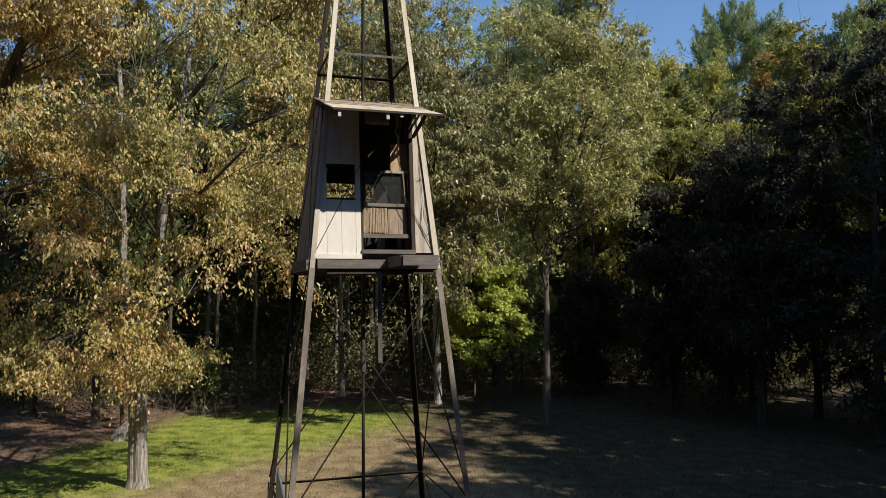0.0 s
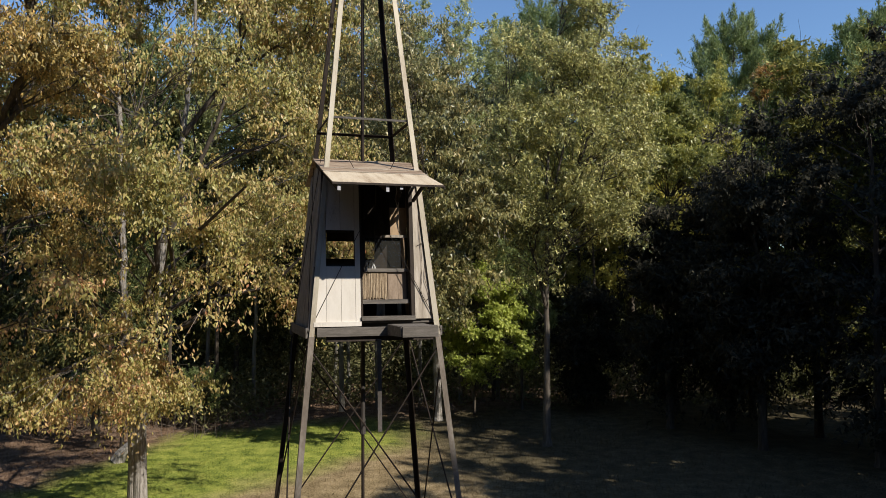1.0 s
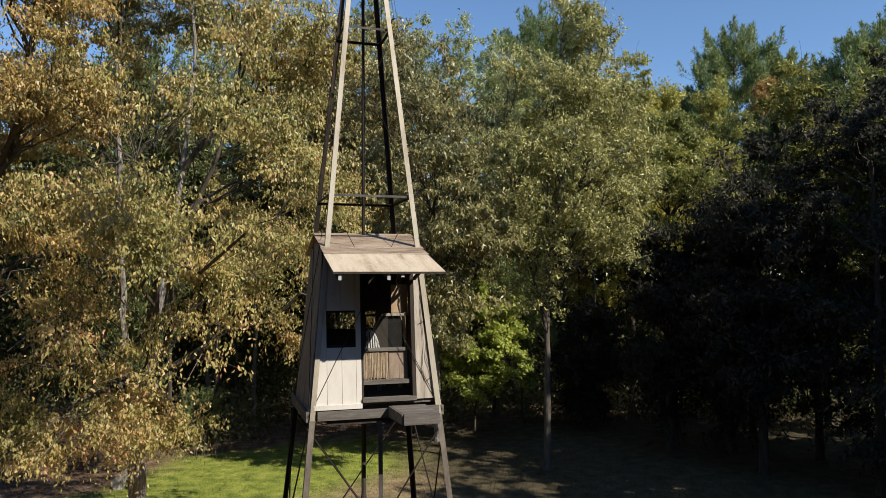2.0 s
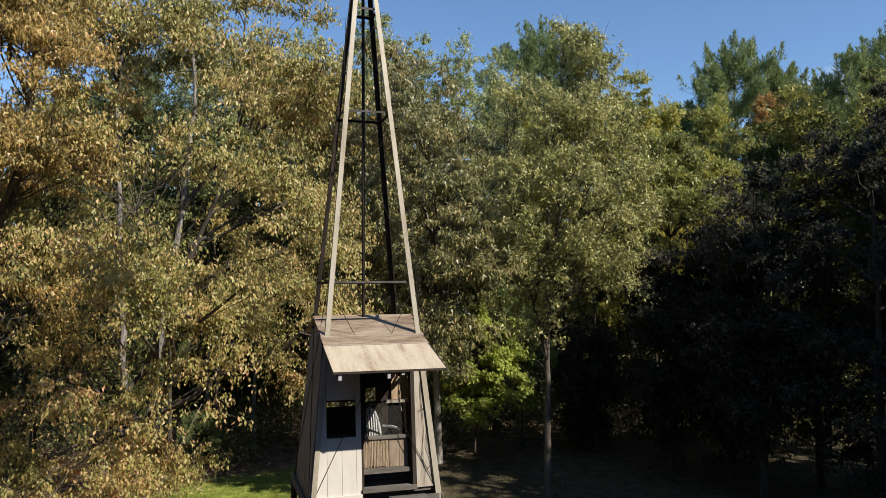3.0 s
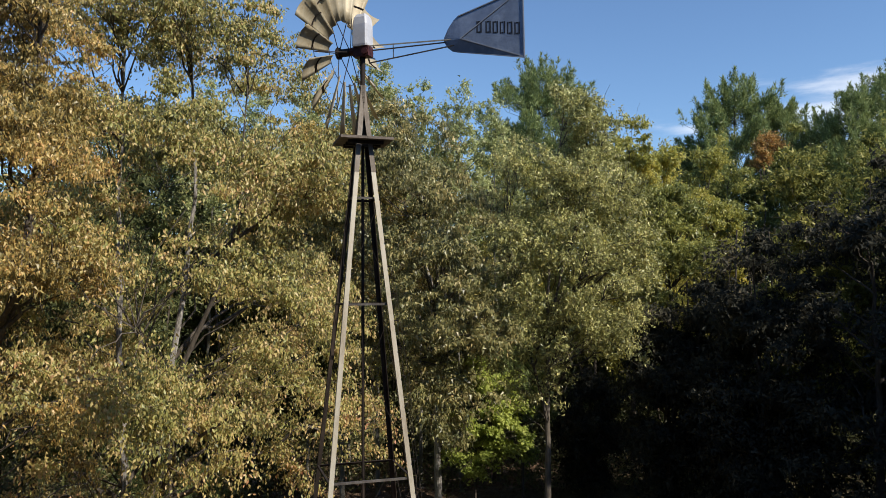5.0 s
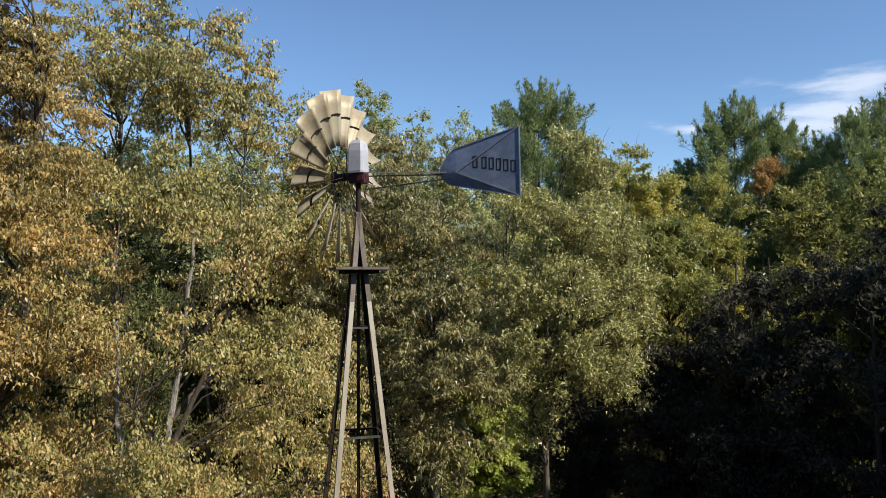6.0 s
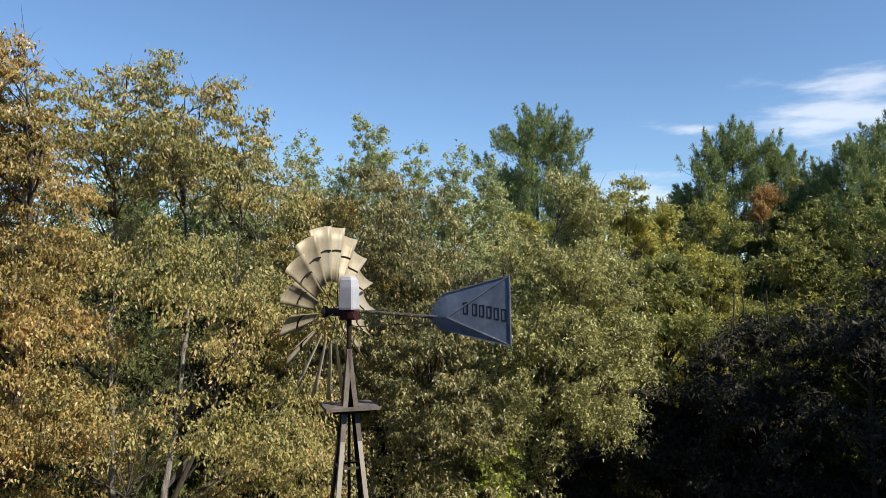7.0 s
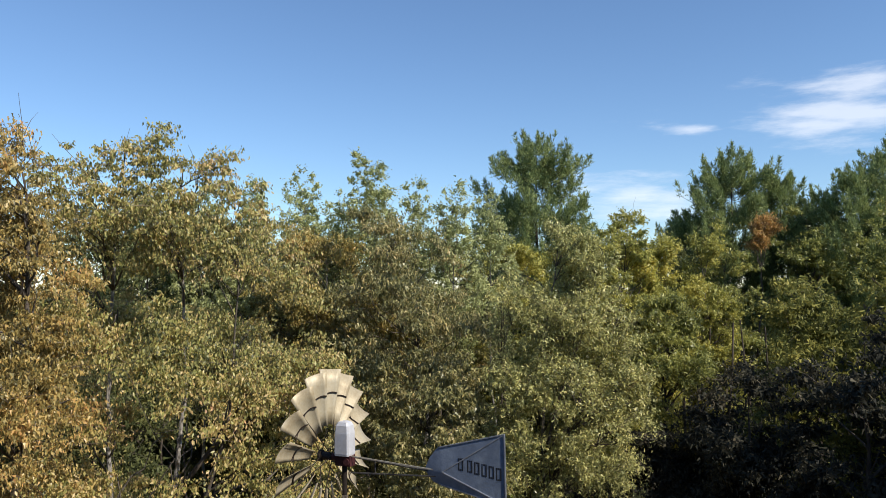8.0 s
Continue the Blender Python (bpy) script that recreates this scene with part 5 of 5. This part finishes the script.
# the closed canopy behind them
for x, y, h, r, mat, sd in ((-20.5, 49.5, 22.6, 4.2, MIXED, 91), (-15.5, 51.0, 23.2, 4.2, LEAFY, 92), (-10.5, 52.0, 23.4, 4.2, MIXED, 93), (-5.0, 53.0, 23.6, 4.2, LEAFY, 94), (0.0, 52.0, 23.4, 4.2, MIXED, 95), (5.0, 53.0, 23.0, 4.0, YELLOWGREEN, 96), (9.8, 54.0, 22.6, 4.0, YELLOWGREEN, 97), (13.8, 56.5, 24.0, 3.8, YELLOWGREEN, 98), (18.0, 58.0, 22.0, 3.0, WOODGREEN, 99)):
    broadleaf("leafy tree in the canopy behind the lawn", (x, y), h, (x, y, h * 0.66), (r, r * 0.9, h * 0.34), 30000, 0.22, mat, DARKBARK, sd, 0.18, 170, 0.75, 0.6, limbs=12, flat=0.55, group="closed canopy behind the lawn")

# the dark wood beside the lawn; DEEP leaves carry its shade in their colour
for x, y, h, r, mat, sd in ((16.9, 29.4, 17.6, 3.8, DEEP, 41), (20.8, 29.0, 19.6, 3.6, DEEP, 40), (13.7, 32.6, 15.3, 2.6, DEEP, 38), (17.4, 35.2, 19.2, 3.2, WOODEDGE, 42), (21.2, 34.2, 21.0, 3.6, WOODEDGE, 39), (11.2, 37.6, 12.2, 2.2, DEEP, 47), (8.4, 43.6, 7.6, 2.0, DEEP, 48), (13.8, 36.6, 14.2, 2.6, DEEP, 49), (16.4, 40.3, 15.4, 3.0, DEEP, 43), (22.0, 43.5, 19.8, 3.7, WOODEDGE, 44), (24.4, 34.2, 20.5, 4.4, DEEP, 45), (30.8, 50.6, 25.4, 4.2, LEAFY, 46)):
    broadleaf("dense tree at the edge of the shaded wood", (x, y), h, (x, y, h * 0.54), (r, r, h * 0.44), 26000, 0.24, mat, DARKBARK, sd, 0.2, 150, 0.9, 0.6, limbs=12, group="dark wood beside the lawn")
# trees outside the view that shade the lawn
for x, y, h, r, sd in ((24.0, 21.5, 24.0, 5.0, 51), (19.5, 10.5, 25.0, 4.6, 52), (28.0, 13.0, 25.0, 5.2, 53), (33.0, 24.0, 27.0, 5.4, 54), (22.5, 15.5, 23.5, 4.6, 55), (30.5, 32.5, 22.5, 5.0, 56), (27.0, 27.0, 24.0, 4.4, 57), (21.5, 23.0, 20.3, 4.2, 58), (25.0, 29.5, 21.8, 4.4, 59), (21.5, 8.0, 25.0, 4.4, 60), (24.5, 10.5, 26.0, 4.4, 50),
                        # unseen trees added to shade the near ground and dapple the cabin wall
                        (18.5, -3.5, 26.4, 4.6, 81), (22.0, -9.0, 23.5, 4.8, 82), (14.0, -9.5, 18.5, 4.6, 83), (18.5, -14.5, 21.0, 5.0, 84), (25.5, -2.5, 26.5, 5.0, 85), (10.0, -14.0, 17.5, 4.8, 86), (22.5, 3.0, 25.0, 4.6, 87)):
    broadleaf("tall unseen tree that shades the lawn", (x, y), h, (x, y, h * 0.55), (r, r, h * 0.45), 8600, 0.54, DEEP, DARKBARK, sd, 0.26, 70, 1.4, 0.5, limbs=8, void=-1.5, group="dark wood beside the lawn")

pine("tall white pine rising over the wood", (8.1, 62.0), 29.2, 5.4, 61, low=0.5, whorls=20, dense=1.35, group="white pines")
pine("tall white pine rising over the wood", (24.0, 61.0), 27.9, 4.6, 62, low=0.5, whorls=19, dense=1.35, group="white pines")
pine("white pine beside a taller one", (28.2, 61.5), 26.5, 2.5, 63, low=0.5, whorls=19, dense=1.35, group="white pines")
pine("white pine at the edge of the wood", (31.6, 55.5), 25.6, 4.2, 64, low=0.4, whorls=20, dense=1.35, group="white pines")
pine("white pine at the edge of the wood", (35.0, 57.0), 27.8, 4.6, 65, low=0.4, whorls=20, dense=1.35, group="white pines")
pine("slim white pine between taller ones", (30.0, 58.5), 24.4, 2.2, 72, low=0.5, whorls=16, dense=1.35, group="white pines")
pine("dark white pine in the wood", (20.9, 62.0), 23.6, 2.6, 66, low=0.5, whorls=18, dense=1.35, group="white pines")
pine("young pine in the shade at the edge of the lawn", (-12.4, 38.8), 2.7, 1.0, 67, low=0.28, whorls=8, tuft=0.11, dense=2.6, group="young pines")
pine("young pine in the shade at the edge of the lawn", (-14.4, 34.0), 9.0, 2.2, 68, NEEDLEDARK, low=0.3, whorls=10, tuft=0.3, dense=0.7, group="young pines")
pine("pine behind the spreading tree", (4.5, 43.6), 8.6, 2.0, 69, low=0.5, whorls=9, tuft=0.34, group="young pines")
pine("white pine behind the great old tree", (-18.2, 46.0), 22.0, 4.6, 70, low=0.5, whorls=12, dense=0.7, group="white pines")


def build_far_woods():
    """Woods behind everything, down to the ground."""
    rng = np.random.default_rng(71)
    pos = []
    for k in range(300):
        a = rng.uniform(-0.85, 0.85)
        d = rng.uniform(58, 84)
        c = np.array((math.sin(a) * d, math.cos(a) * d, 0))
        if abs(c[0] - 8) < 5 and c[1] < 66 or (18 < c[0] < 40 and c[1] < 66):
            continue
        h = rng.uniform(16, 21.5)
        n_ = 430
        p = rng.normal(size=(n_, 3)) * np.array((2.2, 2.2, h * 0.26)) + c + np.array((0, 0, h * 0.52))
        low = rng.normal(size=(130, 3)) * np.array((2.4, 2.4, 2.0)) + c + np.array((0, 0, 2.6))
        p = np.concatenate([p, low])
        pos.append(p[(p[:, 2] > 0.2) & (p[:, 2] < h * 1.05)])
    pos = np.concatenate(pos)
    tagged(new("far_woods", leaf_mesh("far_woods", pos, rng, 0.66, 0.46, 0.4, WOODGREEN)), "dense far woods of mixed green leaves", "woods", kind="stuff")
    # brush and saplings under the trees
    pos = []
    for k in range(1100):
        x, y = rng.uniform(-34, 30), rng.uniform(45.0, 58)
        if x < -10:
            y = rng.uniform(38.5, 56)
        h = rng.uniform(0.5, 3.0) if y < 48 else rng.uniform(2.0, 6.5)
        n_ = 76
        p = rng.normal(size=(n_, 3)) * np.array((0.8, 0.8, h * 0.35)) + np.array((x, y, h * 0.55))
        pos.append(p[p[:, 2] > 0.03])
    pos = np.concatenate(pos)
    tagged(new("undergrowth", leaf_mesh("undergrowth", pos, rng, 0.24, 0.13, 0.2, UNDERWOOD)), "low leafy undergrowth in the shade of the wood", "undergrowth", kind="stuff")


build_far_woods()


def build_blocking_woods():
    """Unseen woods added on the camera's own side, to hold back the low sky's light."""
    rng = np.random.default_rng(75)
    pos = []
    for k in range(260):
        a = rng.uniform(0.95, 5.35)
        d = rng.uniform(34, 52) if a < 2.7 else rng.uniform(21, 34)
        c = np.array((math.sin(a) * d, math.cos(a) * d + 6, 0))
        h = rng.uniform(15, 21) if a < 2.7 else rng.uniform(20, 27)
        p = rng.normal(size=(400, 3)) * np.array((2.2, 2.2, h * 0.25)) + c + np.array((0, 0, h * 0.5))
        pos.append(p[(p[:, 2] > 0.2) & (p[:, 2] < h)])
    pos = np.concatenate(pos)
    tagged(new("sky_blocking_woods", leaf_mesh("sky_blocking_woods", pos, rng, 1.2, 0.85, 0.3, DEEP)), "unseen woods added round the clearing to block low sky light", "woods", kind="stuff")


build_blocking_woods()


def build_stump():
    ob = thing("tree_stump", (-13.4, 31.3, 0), "broken leaning tree stump beside the great tree", "tree stump")
    part("stump_body", Geo().tube([(0, 0, -0.05), (0.12, 0, 0.25), (0.42, 0, 0.55), (0.60, 0.05, 0.78)], [0.30, 0.24, 0.19, 0.15], 12, 0.14, 5), BARK, ob)
    part("side_limb", Geo().tube([(0.3, 0, 0.42), (0.55, -0.1, 0.30), (0.85, -0.15, 0.12)], [0.12, 0.10, 0.07], 8, 0.1, 6), BARK, ob)


build_stump()


def build_brush():
    """Dry sticks and bare twigs on the floor of the wood."""
    rng = np.random.default_rng(77)
    g = Geo()
    for k in range(900):
        x = rng.uniform(-24, 4) if k % 3 else rng.uniform(-22, -8)
        y = rng.uniform(42.5, 50) if x > -9 else rng.uniform(35.5, 46)
        up_ = rng.uniform(0.0, 0.9)
        d = unit(np.array([[rng.normal(), rng.normal(), up_ * 2]]))[0]
        ln = rng.uniform(0.5, 2.4)
        a = np.array((x, y, 0.02))
        g.tube(bend(a, a + d * ln + np.array((0, 0, 0.03)), rng, 3, 0.05), [0.012, 0.010, 0.007, 0.004], 3)
    tagged(new("dry_brush", g.mesh("dry_brush", TWIG)), "dry grey sticks and bare twigs on the wood floor", "brush", kind="stuff")


build_brush()

# slim trunks inside the wood
for k in range(24):
    rt = random.Random(100 + k)
    x, y = rt.uniform(-26, 24), rt.uniform(44.5, 57)
    if x < -11 and k % 2:
        y = rt.uniform(35.5, 44)
    h = rt.uniform(11, 17)
    ob = thing("slim_tree", (x, y, 0), "bare slim dark trunk inside the wood", "tree", "trunks inside the wood")
    tilt = rt.uniform(-0.10, 0.10)
    pts = [((tilt * h / 6 + rt.uniform(-0.03, 0.03)) * i, rt.uniform(-0.06, 0.06) * i, h * i / 6) for i in range(7)]
    r0 = rt.uniform(0.07, 0.16)
    part("trunk", Geo().tube(pts, [r0 * (1.2 if i == 0 else 1 - i * 0.11) for i in range(7)], 8, 0.06, k), DARKBARK, ob)
